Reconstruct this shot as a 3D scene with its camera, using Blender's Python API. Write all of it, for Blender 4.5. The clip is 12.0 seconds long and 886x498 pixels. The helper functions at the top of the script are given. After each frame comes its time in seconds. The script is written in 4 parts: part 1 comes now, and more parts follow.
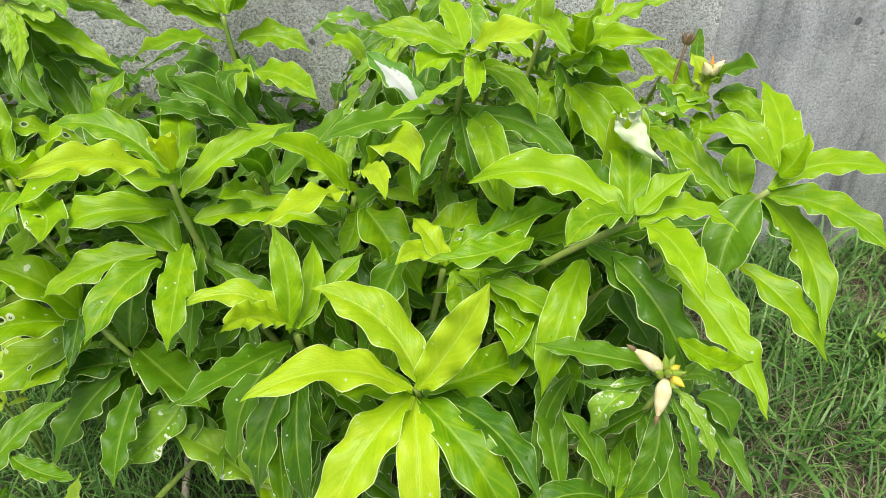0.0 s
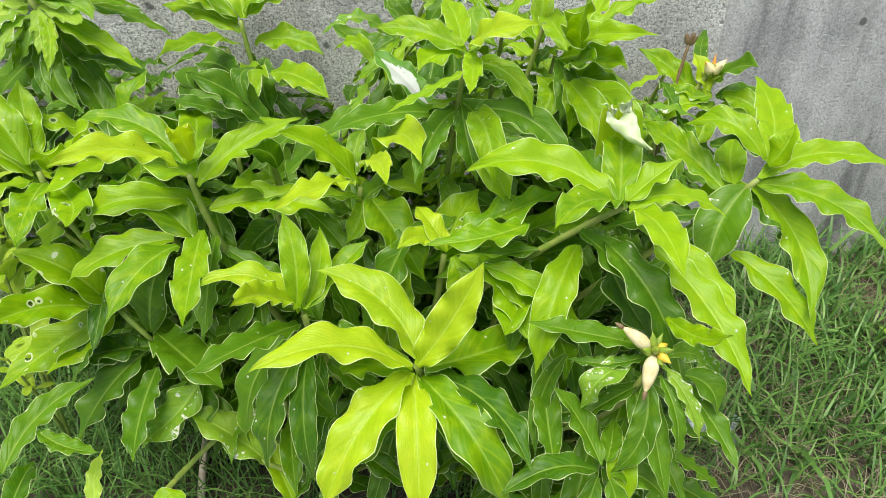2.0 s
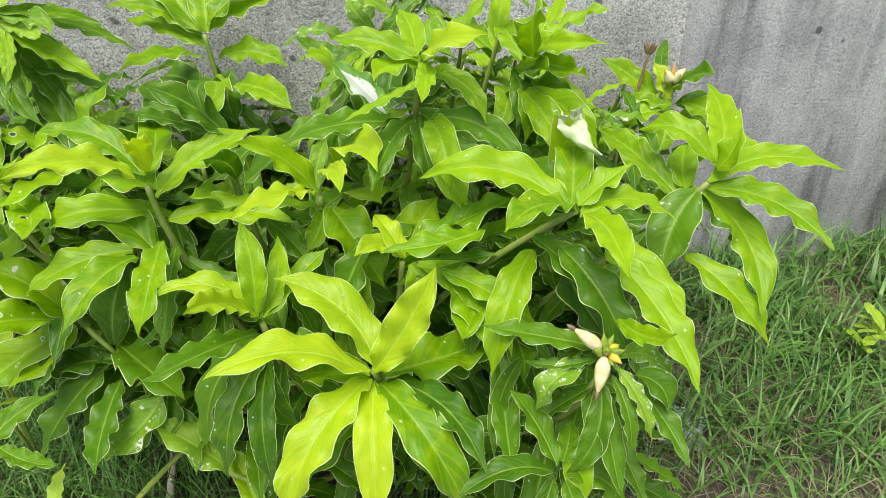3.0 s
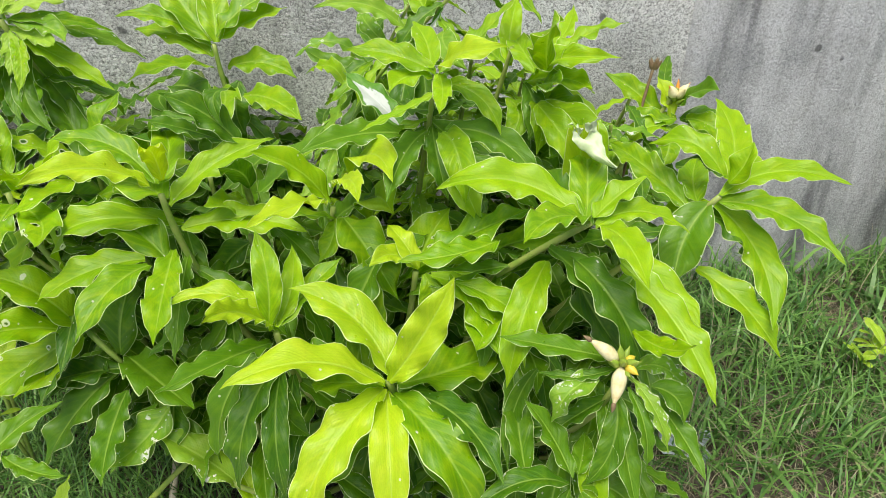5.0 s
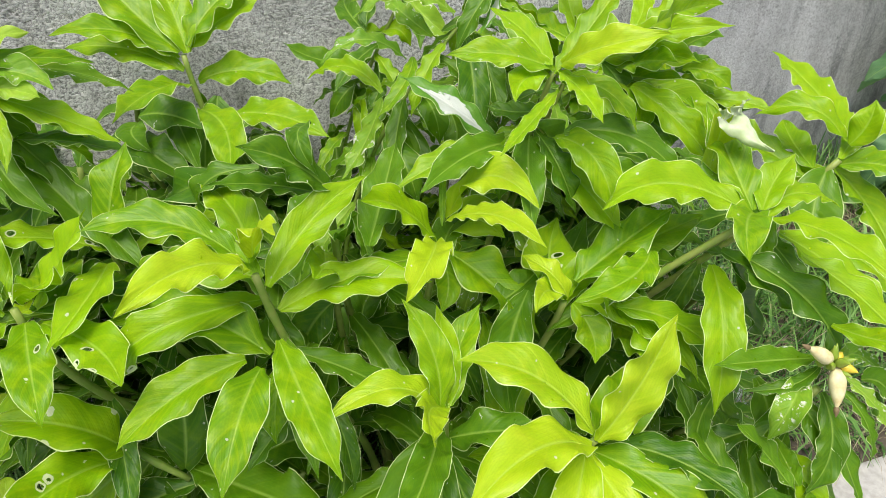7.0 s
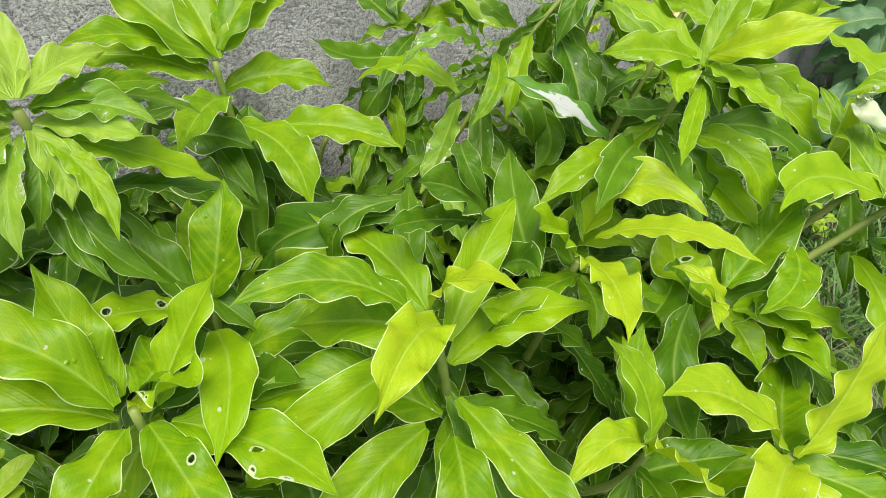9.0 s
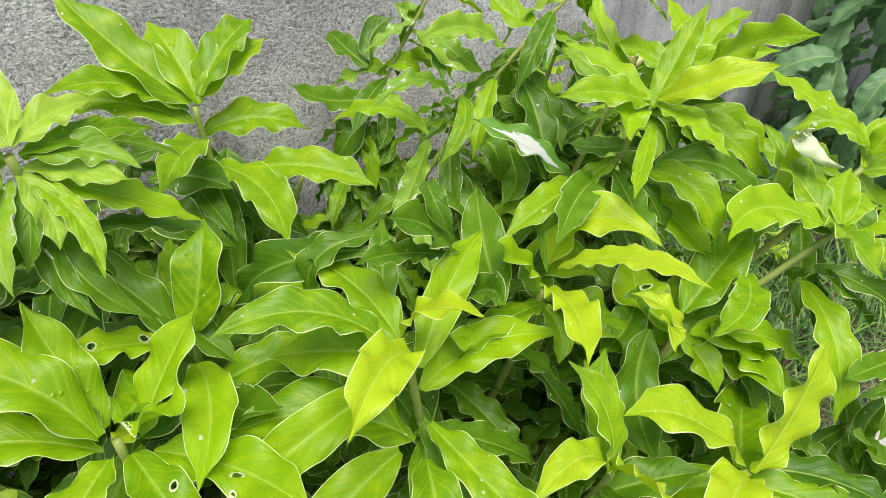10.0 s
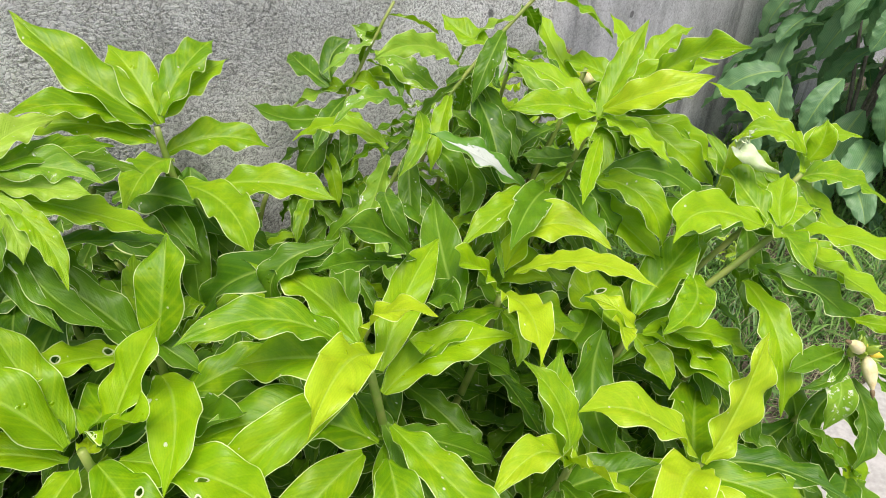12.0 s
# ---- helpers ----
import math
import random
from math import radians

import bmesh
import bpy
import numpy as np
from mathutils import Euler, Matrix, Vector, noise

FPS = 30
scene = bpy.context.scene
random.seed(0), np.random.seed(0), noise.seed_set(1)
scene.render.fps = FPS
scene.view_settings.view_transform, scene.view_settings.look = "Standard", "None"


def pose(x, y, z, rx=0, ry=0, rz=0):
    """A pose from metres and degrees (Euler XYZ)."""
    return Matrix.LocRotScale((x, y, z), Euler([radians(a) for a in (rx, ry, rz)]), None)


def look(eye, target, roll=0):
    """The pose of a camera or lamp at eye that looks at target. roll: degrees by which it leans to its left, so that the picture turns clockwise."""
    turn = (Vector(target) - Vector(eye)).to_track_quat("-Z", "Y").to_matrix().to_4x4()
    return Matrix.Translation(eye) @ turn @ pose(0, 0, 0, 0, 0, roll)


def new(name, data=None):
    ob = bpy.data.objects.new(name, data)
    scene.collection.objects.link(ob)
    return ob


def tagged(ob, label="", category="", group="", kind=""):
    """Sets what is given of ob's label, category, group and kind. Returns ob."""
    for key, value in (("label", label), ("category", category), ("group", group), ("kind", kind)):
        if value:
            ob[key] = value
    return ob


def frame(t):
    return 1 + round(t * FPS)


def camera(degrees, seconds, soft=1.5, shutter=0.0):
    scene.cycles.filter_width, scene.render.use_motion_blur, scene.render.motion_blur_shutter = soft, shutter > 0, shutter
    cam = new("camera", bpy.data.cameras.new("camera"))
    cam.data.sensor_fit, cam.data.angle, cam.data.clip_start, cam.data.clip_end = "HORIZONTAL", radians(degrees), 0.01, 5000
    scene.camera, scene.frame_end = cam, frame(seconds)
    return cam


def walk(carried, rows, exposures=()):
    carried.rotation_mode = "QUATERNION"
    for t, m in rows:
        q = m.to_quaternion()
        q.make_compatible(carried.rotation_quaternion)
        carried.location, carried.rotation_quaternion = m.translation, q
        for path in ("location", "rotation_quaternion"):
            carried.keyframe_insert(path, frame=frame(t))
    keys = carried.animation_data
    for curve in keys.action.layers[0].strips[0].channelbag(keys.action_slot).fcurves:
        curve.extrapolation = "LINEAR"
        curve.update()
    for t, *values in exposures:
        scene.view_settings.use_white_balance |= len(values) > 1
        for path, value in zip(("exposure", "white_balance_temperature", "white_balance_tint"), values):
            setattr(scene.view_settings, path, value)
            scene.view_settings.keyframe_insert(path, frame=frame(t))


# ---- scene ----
cam = camera(65.6, 12.0, soft=0.7)
PATH = [
    (0, 0.0000, 0.0000, 1.4900, 54.999, 0.000, -0.000),
    (0.5, 0.0054, -0.0339, 1.4882, 54.680, -1.101, -1.285),
    (1, 0.0207, -0.0491, 1.4899, 55.434, -2.719, -3.098),
    (1.5, 0.0224, -0.0452, 1.4848, 55.013, -0.568, -0.543),
    (2, 0.0366, -0.0704, 1.4880, 55.877, 0.947, 1.532),
    (2.5, 0.0600, -0.1035, 1.4843, 56.292, 0.577, 2.080),
    (3, 0.0856, -0.0889, 1.4868, 56.919, 1.041, 0.009),
    (3.2, 0.0932, -0.0814, 1.4887, 57.285, 1.402, -0.859),
    (4.8, 0.0539, -0.0962, 1.4846, 57.618, 0.204, -1.083),
    (5, 0.0435, -0.0927, 1.4841, 58.041, 0.219, -0.446),
    (5.5, 0.0251, -0.0821, 1.4766, 58.599, 0.208, 2.865),
    (6, -0.0785, -0.0156, 1.4859, 58.742, -0.043, 5.119),
    (6.5, -0.3305, 0.1105, 1.4960, 56.321, 2.329, -6.918),
    (6.7, -0.3670, 0.1478, 1.5056, 54.634, 1.870, -11.662),
    (8.3, -0.6325, 0.4803, 1.4977, 52.225, 0.964, -31.241),
    (8.5, -0.6661, 0.4877, 1.4895, 51.438, 0.191, -31.035),
    (9, -0.7171, 0.5029, 1.4919, 51.158, -1.086, -29.606),
    (9.5, -0.7618, 0.5007, 1.5182, 52.691, -1.250, -24.385),
    (10, -0.7282, 0.4601, 1.5197, 54.163, -1.295, -31.595),
    (10.5, -0.7334, 0.4568, 1.5235, 55.032, -1.350, -32.077),
    (11, -0.7320, 0.4428, 1.5279, 54.938, -1.354, -33.022),
    (11.5, -0.7411, 0.4231, 1.5317, 56.262, -1.792, -33.933),
    (12, -0.7335, 0.4167, 1.5252, 55.996, -1.412, -34.394),
]
EXPOSURES = [(0.0, 0.34, 6500, 7), (6.5, 0.33, 6500, 9), (8.5, 0.22, 6500, 10), (9.0, 0.25, 6500, 11), (9.5, 0.31, 6500, 12), (10.5, 0.35, 6500, 14), (12.0, 0.36, 6500, 14)]
walk(cam, [(t, pose(*row)) for t, *row in PATH], EXPOSURES)

# ---- light ----
SUN_EL, SUN_AZ = 70.0, 200.0
world = bpy.data.worlds.new("sky")
scene.world = world
world.use_nodes = True
_n = world.node_tree.nodes
_sky = _n.new("ShaderNodeTexSky")
_sky.sky_type, _sky.sun_disc = "NISHITA", False
_sky.sun_elevation, _sky.sun_rotation = radians(SUN_EL), radians(SUN_AZ)
_sky.dust_density, _sky.air_density = 4.0, 1.0
_n["Background"].inputs["Strength"].default_value = 0.115
world.node_tree.links.new(_sky.outputs[0], _n["Background"].inputs["Color"])
sun = new("sun", bpy.data.lights.new("sun", "SUN"))
sun.data.energy, sun.data.angle, sun.data.color = 3.25, radians(36), (1.0, 0.96, 0.88)
_az = radians(SUN_AZ)
sun.matrix_world = look((0, 0, 0), (-math.sin(_az) * math.cos(radians(SUN_EL)), -math.cos(_az) * math.cos(radians(SUN_EL)), -math.sin(radians(SUN_EL))))


# ---- materials ----
class Nodes:
    """Short hand for building a node material."""

    def __init__(self, name):
        self.mat = bpy.data.materials.new(name)
        self.mat.use_nodes = True
        self.tree = self.mat.node_tree
        self.bsdf = self.tree.nodes["Principled BSDF"]
        self.out = self.tree.nodes["Material Output"]

    def node(self, kind, **values):
        n = self.tree.nodes.new("ShaderNode" + kind)
        for k, v in values.items():
            setattr(n, k, v)
        return n

    def put(self, value, socket):
        if isinstance(value, bpy.types.NodeSocket):
            self.tree.links.new(value, socket)
        else:
            socket.default_value = value

    def math(self, op, a, b=0.0, c=0.0):
        n = self.node("Math", operation=op)
        for v, s in zip((a, b, c), n.inputs):
            self.put(v, s)
        return n.outputs[0]

    def mix(self, fac, a, b):
        n = self.node("Mix", data_type="RGBA")
        self.put(fac, n.inputs[0])
        self.put(a if isinstance(a, bpy.types.NodeSocket) else (*a, 1), n.inputs[6])
        self.put(b if isinstance(b, bpy.types.NodeSocket) else (*b, 1), n.inputs[7])
        return n.outputs[2]

    def noise(self, scale, vector=None, detail=4.0, rough=0.55, dims="3D", w=None):
        n = self.node("TexNoise", noise_dimensions=dims)
        n.inputs["Scale"].default_value, n.inputs["Detail"].default_value, n.inputs["Roughness"].default_value = scale, detail, rough
        if vector is not None:
            self.put(vector, n.inputs["Vector"])
        if w is not None:
            self.put(w, n.inputs["W"])
        return n.outputs[0]

    def ramp(self, value, low, high):
        n = self.node("MapRange", interpolation_type="SMOOTHSTEP")
        self.put(value, n.inputs[0])
        self.put(low, n.inputs[1])
        self.put(high, n.inputs[2])
        return n.outputs[0]

    def bump(self, height, strength, distance):
        n = self.node("Bump")
        n.inputs["Strength"].default_value, n.inputs["Distance"].default_value = strength, distance
        self.put(height, n.inputs["Height"])
        self.put(n.outputs[0], self.bsdf.inputs["Normal"])
        return n.outputs[0]

    def coords(self, kind="Object", scale=(1, 1, 1)):
        n = self.node("TexCoord").outputs[kind]
        m = self.node("Mapping")
        self.put(n, m.inputs[0])
        m.inputs["Scale"].default_value = scale
        return m.outputs[0]

    def rand(self):
        return self.node("ObjectInfo").outputs["Random"]


def leaf_material(name, low, high, yellow, scars=0.0, patch=False, gloss=0.43, holes=False, rim=0.84, stripe=0.05):
    """Leaf blade: long veins, pale midrib and margin, blotches, optional insect scars. UV: u across, v along."""
    k = Nodes(name)
    uv = k.node("TexCoord").outputs["UV"]
    sep = k.node("SeparateXYZ")
    k.put(uv, sep.inputs[0])
    u, v = sep.outputs[0], sep.outputs[1]
    r = k.rand()
    across = k.math("ABSOLUTE", k.math("SUBTRACT", u, 0.5))
    shift = k.node("CombineXYZ")
    k.put(k.math("MULTIPLY", r, 37.0), shift.inputs[2])
    moved = k.node("VectorMath", operation="ADD")
    k.put(uv, moved.inputs[0])
    k.put(shift.outputs[0], moved.inputs[1])
    wide = k.node("Mapping")
    k.put(moved.outputs[0], wide.inputs[0])
    wide.inputs["Scale"].default_value = (1.2, 5.0, 1.0)
    blotch = k.noise(1.6, wide.outputs[0], 3.0)
    fine = k.noise(22.0, wide.outputs[0], 3.0)
    veins = k.math("SINE", k.math("ADD", k.math("MULTIPLY", across, 120.0), k.math("MULTIPLY", v, 26.0)))
    base = k.mix(r, low, high)
    base = k.mix(k.math("MULTIPLY", k.ramp(blotch, 0.42, 0.76), 0.45), base, yellow)
    lane = k.math("ADD", k.math("MULTIPLY", k.math("SUBTRACT", v, k.math("MULTIPLY", across, 0.55)), 11.0), k.math("MULTIPLY", r, 91.0))
    bands = k.noise(1.5, None, 2.0, 0.6, "1D", lane)
    base = k.mix(k.math("MULTIPLY", k.ramp(bands, 0.42, 0.74), 0.26), base, yellow)
    base = k.mix(k.math("MULTIPLY", k.ramp(fine, 0.45, 0.8), 0.10), base, (0.02, 0.09, 0.01))
    base = k.mix(k.math("MULTIPLY", k.ramp(veins, -0.2, 1.0), stripe), base, (0.03, 0.14, 0.01))
    rib = k.ramp(across, 0.035, 0.006)
    keel = k.ramp(across, k.math("MULTIPLY_ADD", v, -0.05, 0.075), 0.0)
    base = k.mix(k.math("MULTIPLY", keel, 0.34), base, (0.50, 0.68, 0.14))
    edge = k.ramp(across, 0.476, 0.488)
    base = k.mix(k.math("MULTIPLY", edge, rim), base, (0.72, 0.82, 0.40))
    rough = gloss
    hole = None
    if holes:
        cell = k.node("TexVoronoi")
        spread = k.node("Mapping")
        k.put(moved.outputs[0], spread.inputs[0])
        spread.inputs["Scale"].default_value = (3.0, 9.0, 1.0)
        k.put(spread.outputs[0], cell.inputs["Vector"])
        cell.inputs["Scale"].default_value = 1.0
        some = k.node("SeparateColor")
        k.put(cell.outputs["Color"], some.inputs[0])
        near = k.math("ADD", cell.outputs["Distance"], k.math("MULTIPLY", k.noise(14.0, uv, 2.0), 0.16))
        size = k.math("MULTIPLY", k.ramp(some.outputs[0], 0.62, 0.95), 0.34)
        hole = k.math("MULTIPLY", k.math("LESS_THAN", near, size), k.math("LESS_THAN", across, 0.44))
        base = k.mix(k.math("LESS_THAN", near, k.math("MULTIPLY", size, 1.28)), base, (0.60, 0.66, 0.40))
    if scars:
        spots = k.node("Mapping")
        k.put(moved.outputs[0], spots.inputs[0])
        spots.inputs["Scale"].default_value = (2.6, 8.0, 1.0)
        s = k.noise(1.7, spots.outputs[0], 5.0, 0.65)
        s = k.math("ADD", s, k.math("MULTIPLY", k.math("SUBTRACT", across, 0.27), 0.2))
        s = k.math("MULTIPLY", k.ramp(s, 0.74 - scars, 0.76 - scars), k.ramp(k.noise(1.3, moved.outputs[0], 1.0), 0.48, 0.58))
        base = k.mix(s, base, (0.74, 0.76, 0.66))
    if patch:
        d = k.math("ADD", k.math("MULTIPLY", k.math("ABSOLUTE", k.math("SUBTRACT", v, 0.45)), 0.70), k.math("MULTIPLY", k.math("ABSOLUTE", k.math("SUBTRACT", u, 0.42)), 0.75))
        d = k.math("ADD", d, k.math("MULTIPLY", k.noise(9.0, uv, 3.0), 0.2))
        base = k.mix(k.ramp(d, 0.395, 0.375), base, (0.63, 0.66, 0.63))
    if rim:
        dots = k.node("TexVoronoi")
        grid = k.node("Mapping")
        k.put(moved.outputs[0], grid.inputs[0])
        grid.inputs["Scale"].default_value = (5.0, 17.0, 1.0)
        k.put(grid.outputs[0], dots.inputs["Vector"])
        dots.inputs["Scale"].default_value = 1.0
        pick = k.node("SeparateColor")
        k.put(dots.outputs["Color"], pick.inputs[0])
        mark = k.math("MULTIPLY", k.math("GREATER_THAN", pick.outputs[1], 0.93), k.ramp(dots.outputs["Distance"], 0.17, 0.13))
        base = k.mix(k.math("MULTIPLY", mark, 0.8), base, (0.62, 0.64, 0.48))
    k.put(base, k.bsdf.inputs["Base Color"])
    drop = None
    if rim:
        drop = k.math("MULTIPLY", k.math("GREATER_THAN", pick.outputs[2], 0.955), k.ramp(dots.outputs["Distance"], 0.24, 0.0))
        rough = k.math("SUBTRACT", rough, k.math("MULTIPLY", k.ramp(drop, 0.0, 0.1), 0.33))
    k.put(rough, k.bsdf.inputs["Roughness"])
    k.bsdf.inputs["Specular IOR Level"].default_value = 0.36
    height = k.math("ADD", k.math("MULTIPLY", veins, 0.045), k.math("MULTIPLY", rib, -1.2))
    pleat = k.math("SINE", k.math("MULTIPLY", lane, 5.2))
    height = k.math("ADD", height, k.math("ADD", k.math("MULTIPLY", blotch, 2.0), k.math("ADD", k.math("MULTIPLY", bands, 1.1), k.math("MULTIPLY", pleat, 0.2))))
    if drop is not None:
        height = k.math("ADD", height, k.math("MULTIPLY", drop, 3.0))
    normal = k.bump(height, 0.4, 0.0016)
    thin = k.node("BsdfTranslucent")
    lit = k.node("HueSaturation")
    lit.inputs["Value"].default_value, lit.inputs["Saturation"].default_value = 1.5, 1.05
    k.put(base, lit.inputs["Color"])
    k.put(lit.outputs[0], thin.inputs["Color"])
    k.put(normal, thin.inputs["Normal"])
    both = k.node("MixShader")
    both.inputs[0].default_value = 0.30
    k.put(k.bsdf.outputs[0], both.inputs[1])
    k.put(thin.outputs[0], both.inputs[2])
    if hole is not None:
        gap = k.node("MixShader")
        k.put(hole, gap.inputs[0])
        k.put(both.outputs[0], gap.inputs[1])
        k.put(k.node("BsdfTransparent").outputs[0], gap.inputs[2])
        both = gap
    k.put(both.outputs[0], k.out.inputs["Surface"])
    return k.mat


LEAF = {
    "y": leaf_material("leaf_young", (0.31, 0.50, 0.008), (0.42, 0.58, 0.012), (0.56, 0.65, 0.03)),
    "m": leaf_material("leaf_fresh", (0.125, 0.29, 0.002), (0.275, 0.475, 0.003), (0.40, 0.55, 0.006), 0.04),
    # mature green, darkened further: shade inside the clump is put into the colour
    "d": leaf_material("leaf_mature_shaded", (0.045, 0.14, 0.006), (0.11, 0.25, 0.006), (0.17, 0.31, 0.008), 0.065),
    "s": leaf_material("leaf_scarred", (0.15, 0.33, 0.02), (0.24, 0.42, 0.03), (0.34, 0.48, 0.04), 0.155),
    "p": leaf_material("leaf_pale", (0.26, 0.45, 0.03), (0.36, 0.54, 0.05), (0.48, 0.60, 0.10), 0.06),
    "w": leaf_material("leaf_white_patch", (0.10, 0.27, 0.02), (0.13, 0.30, 0.03), (0.2, 0.36, 0.05), 0.05, True),
    "o": leaf_material("leaf_holed", (0.14, 0.31, 0.002), (0.275, 0.475, 0.003), (0.40, 0.55, 0.006), 0.02, holes=True),
    "k": leaf_material("leaf_shrub", (0.10, 0.23, 0.10), (0.22, 0.40, 0.19), (0.26, 0.42, 0.18), 0.0, rim=0.0, stripe=0.25),
    "h": leaf_material("leaf_hedge", (0.28, 0.47, 0.02), (0.40, 0.55, 0.04), (0.52, 0.60, 0.08), 0.0),
}


def plain(name, a, b, scale, rough=0.7, bump=0.3, dist=0.002, detail=6.0):
    k = Nodes(name)
    c = k.coords()
    n = k.noise(scale, c, detail)
    big = k.noise(scale * 0.13, c, 3.0)
    k.put(k.mix(k.ramp(k.math("ADD", k.math("MULTIPLY", n, 0.6), k.math("MULTIPLY", big, 0.4)), 0.35, 0.65), a, b), k.bsdf.inputs["Base Color"])
    k.put(rough, k.bsdf.inputs["Roughness"])
    k.bump(n, bump, dist)
    return k.mat


STEM = plain("stem", (0.16, 0.28, 0.03), (0.27, 0.32, 0.075), 45.0, 0.45)
STEM_BROWN = plain("stem_brown", (0.16, 0.10, 0.05), (0.26, 0.20, 0.10), 60.0, 0.6)
BARK = plain("bark_grey", (0.10, 0.092, 0.08), (0.21, 0.19, 0.165), 60.0, 0.8)
CREAM = plain("petal", (0.80, 0.74, 0.46), (0.62, 0.50, 0.22), 70.0, 0.45)
ORANGE = plain("petal_orange", (0.80, 0.34, 0.04), (0.75, 0.20, 0.03), 60.0, 0.5)
YELLOW = plain("bud_yellow", (0.75, 0.55, 0.05), (0.60, 0.45, 0.05), 60.0, 0.45)
BRACT = plain("bract", (0.20, 0.32, 0.03), (0.36, 0.42, 0.06), 60.0, 0.4)
WHITE = plain("curled_white", (0.60, 0.66, 0.48), (0.44, 0.55, 0.26), 55.0, 0.5)
DRY = plain("dry_leaf", (0.55, 0.50, 0.38), (0.30, 0.22, 0.13), 30.0, 0.8)
PLASTIC = plain("plastic_blue", (0.30, 0.38, 0.44), (0.50, 0.56, 0.60), 14.0, 0.3)


def wall_material(name, dark, light, grain, streaks, bite, relief):
    """Weathered render: grain with pit shade and crest glints put into its colour, blotches, run-off stains, slanting
    trowel streaks.
    """
    k = Nodes(name)
    c = k.coords()
    warp = k.node("VectorMath", operation="ADD")
    k.put(k.coords(scale=(0.95, 0.95, 1.1)), warp.inputs[0])
    curl = k.node("TexNoise")
    curl.inputs["Scale"].default_value, curl.inputs["Detail"].default_value = 9.0, 2.0
    k.put(c, curl.inputs["Vector"])
    amount = k.node("VectorMath", operation="SCALE")
    k.put(curl.outputs["Color"], amount.inputs[0])
    amount.inputs["Scale"].default_value = 0.035
    k.put(amount.outputs[0], warp.inputs[1])
    n = k.noise(grain, warp.outputs[0], 5.0, 0.72)
    ridge = k.math("ABSOLUTE", k.math("SUBTRACT", k.noise(grain * 0.8, warp.outputs[0], 3.0, 0.6), 0.5))
    m = k.noise(2.6, c, 5.0, 0.62)
    tall = k.noise(3.0, k.coords(scale=(2.2, 2.2, 0.35)), 5.0, 0.6)
    slant = k.node("Mapping")
    k.put(k.node("TexCoord").outputs["Object"], slant.inputs[0])
    slant.inputs["Rotation"].default_value = (0, radians(28), 0)
    slant.inputs["Scale"].default_value = (7.0, 7.0, 1.0)
    s = k.noise(1.0, slant.outputs[0], 5.0, 0.6)
    col = k.mix(k.ramp(m, 0.36, 0.66), dark, light)
    col = k.mix(k.math("MULTIPLY", k.ramp(tall, 0.52, 0.74), 0.6), col, (0.13, 0.125, 0.115))
    col = k.mix(k.math("MULTIPLY", k.ramp(s, 0.5, 0.68), streaks * 0.85), col, (0.15, 0.15, 0.16))
    col = k.mix(k.math("MULTIPLY", k.ramp(s, 0.47, 0.34), streaks * 0.6), col, (0.78, 0.78, 0.80))
    # shade of the grain's pits, painted into the colour
    col = k.mix(k.math("MULTIPLY", k.ramp(n, 0.50, 0.36), 0.85 * bite), col, (0.06, 0.06, 0.058))
    # whitened crests: painted glints on the grain
    col = k.mix(k.math("MULTIPLY", k.ramp(n, 0.53, 0.66), 0.7 * bite), col, (0.86, 0.86, 0.86))
    # creases darkened in the colour like shade in the relief
    col = k.mix(k.math("MULTIPLY", k.ramp(ridge, 0.05, 0.0), 0.8 * bite), col, (0.09, 0.088, 0.085))
    pit = k.node("TexVoronoi")
    k.put(c, pit.inputs["Vector"])
    pit.inputs["Scale"].default_value = 11.0
    some = k.node("SeparateColor")
    k.put(pit.outputs["Color"], some.inputs[0])
    spot = k.math("MULTIPLY", k.math("GREATER_THAN", some.outputs[0], 0.9), k.ramp(k.math("ADD", pit.outputs["Distance"], k.math("MULTIPLY", k.noise(60.0, c, 2.0), 0.2)), 0.27, 0.2))
    col = k.mix(k.math("MULTIPLY", spot, 0.75), col, (0.05, 0.05, 0.048))
    k.put(col, k.bsdf.inputs["Base Color"])
    k.put(0.5, k.bsdf.inputs["Roughness"])
    k.bump(k.math("ADD", k.math("ADD", n, k.math("MULTIPLY", ridge, 1.2)), k.math("MULTIPLY", m, 0.5)), 1.0, relief)
    return k.mat


ROUGH_WALL = wall_material("concrete_rough", (0.58, 0.575, 0.57), (0.92, 0.915, 0.91), 118.0, 0.1, 0.8, 0.009)
SMOOTH_WALL = wall_material("plaster_smooth", (0.42, 0.425, 0.44), (0.64, 0.64, 0.66), 110.0, 1.0, 0.45, 0.006)
SOIL = plain("soil", (0.045, 0.037, 0.026), (0.11, 0.092, 0.066), 30.0, 0.95, 0.8, 0.01)
PATH_MAT = plain("path_concrete", (0.33, 0.32, 0.30), (0.46, 0.45, 0.43), 60.0, 0.85, 0.7, 0.004)


def blade_material(name, a, b, dry):
    k = Nodes(name)
    r = k.node("NewGeometry").outputs["Random Per Island"]
    col = k.mix(r, a, b)
    col = k.mix(k.ramp(k.noise(40.0, k.coords(), 2.0), 0.62, 0.7), col, dry)
    k.put(col, k.bsdf.inputs["Base Color"])
    k.put(0.45, k.bsdf.inputs["Roughness"])
    thin = k.node("BsdfTranslucent")
    k.put(col, thin.inputs["Color"])
    both = k.node("MixShader")
    both.inputs[0].default_value = 0.3
    k.put(k.bsdf.outputs[0], both.inputs[1])
    k.put(thin.outputs[0], both.inputs[2])
    k.put(both.outputs[0], k.out.inputs["Surface"])
    return k.mat


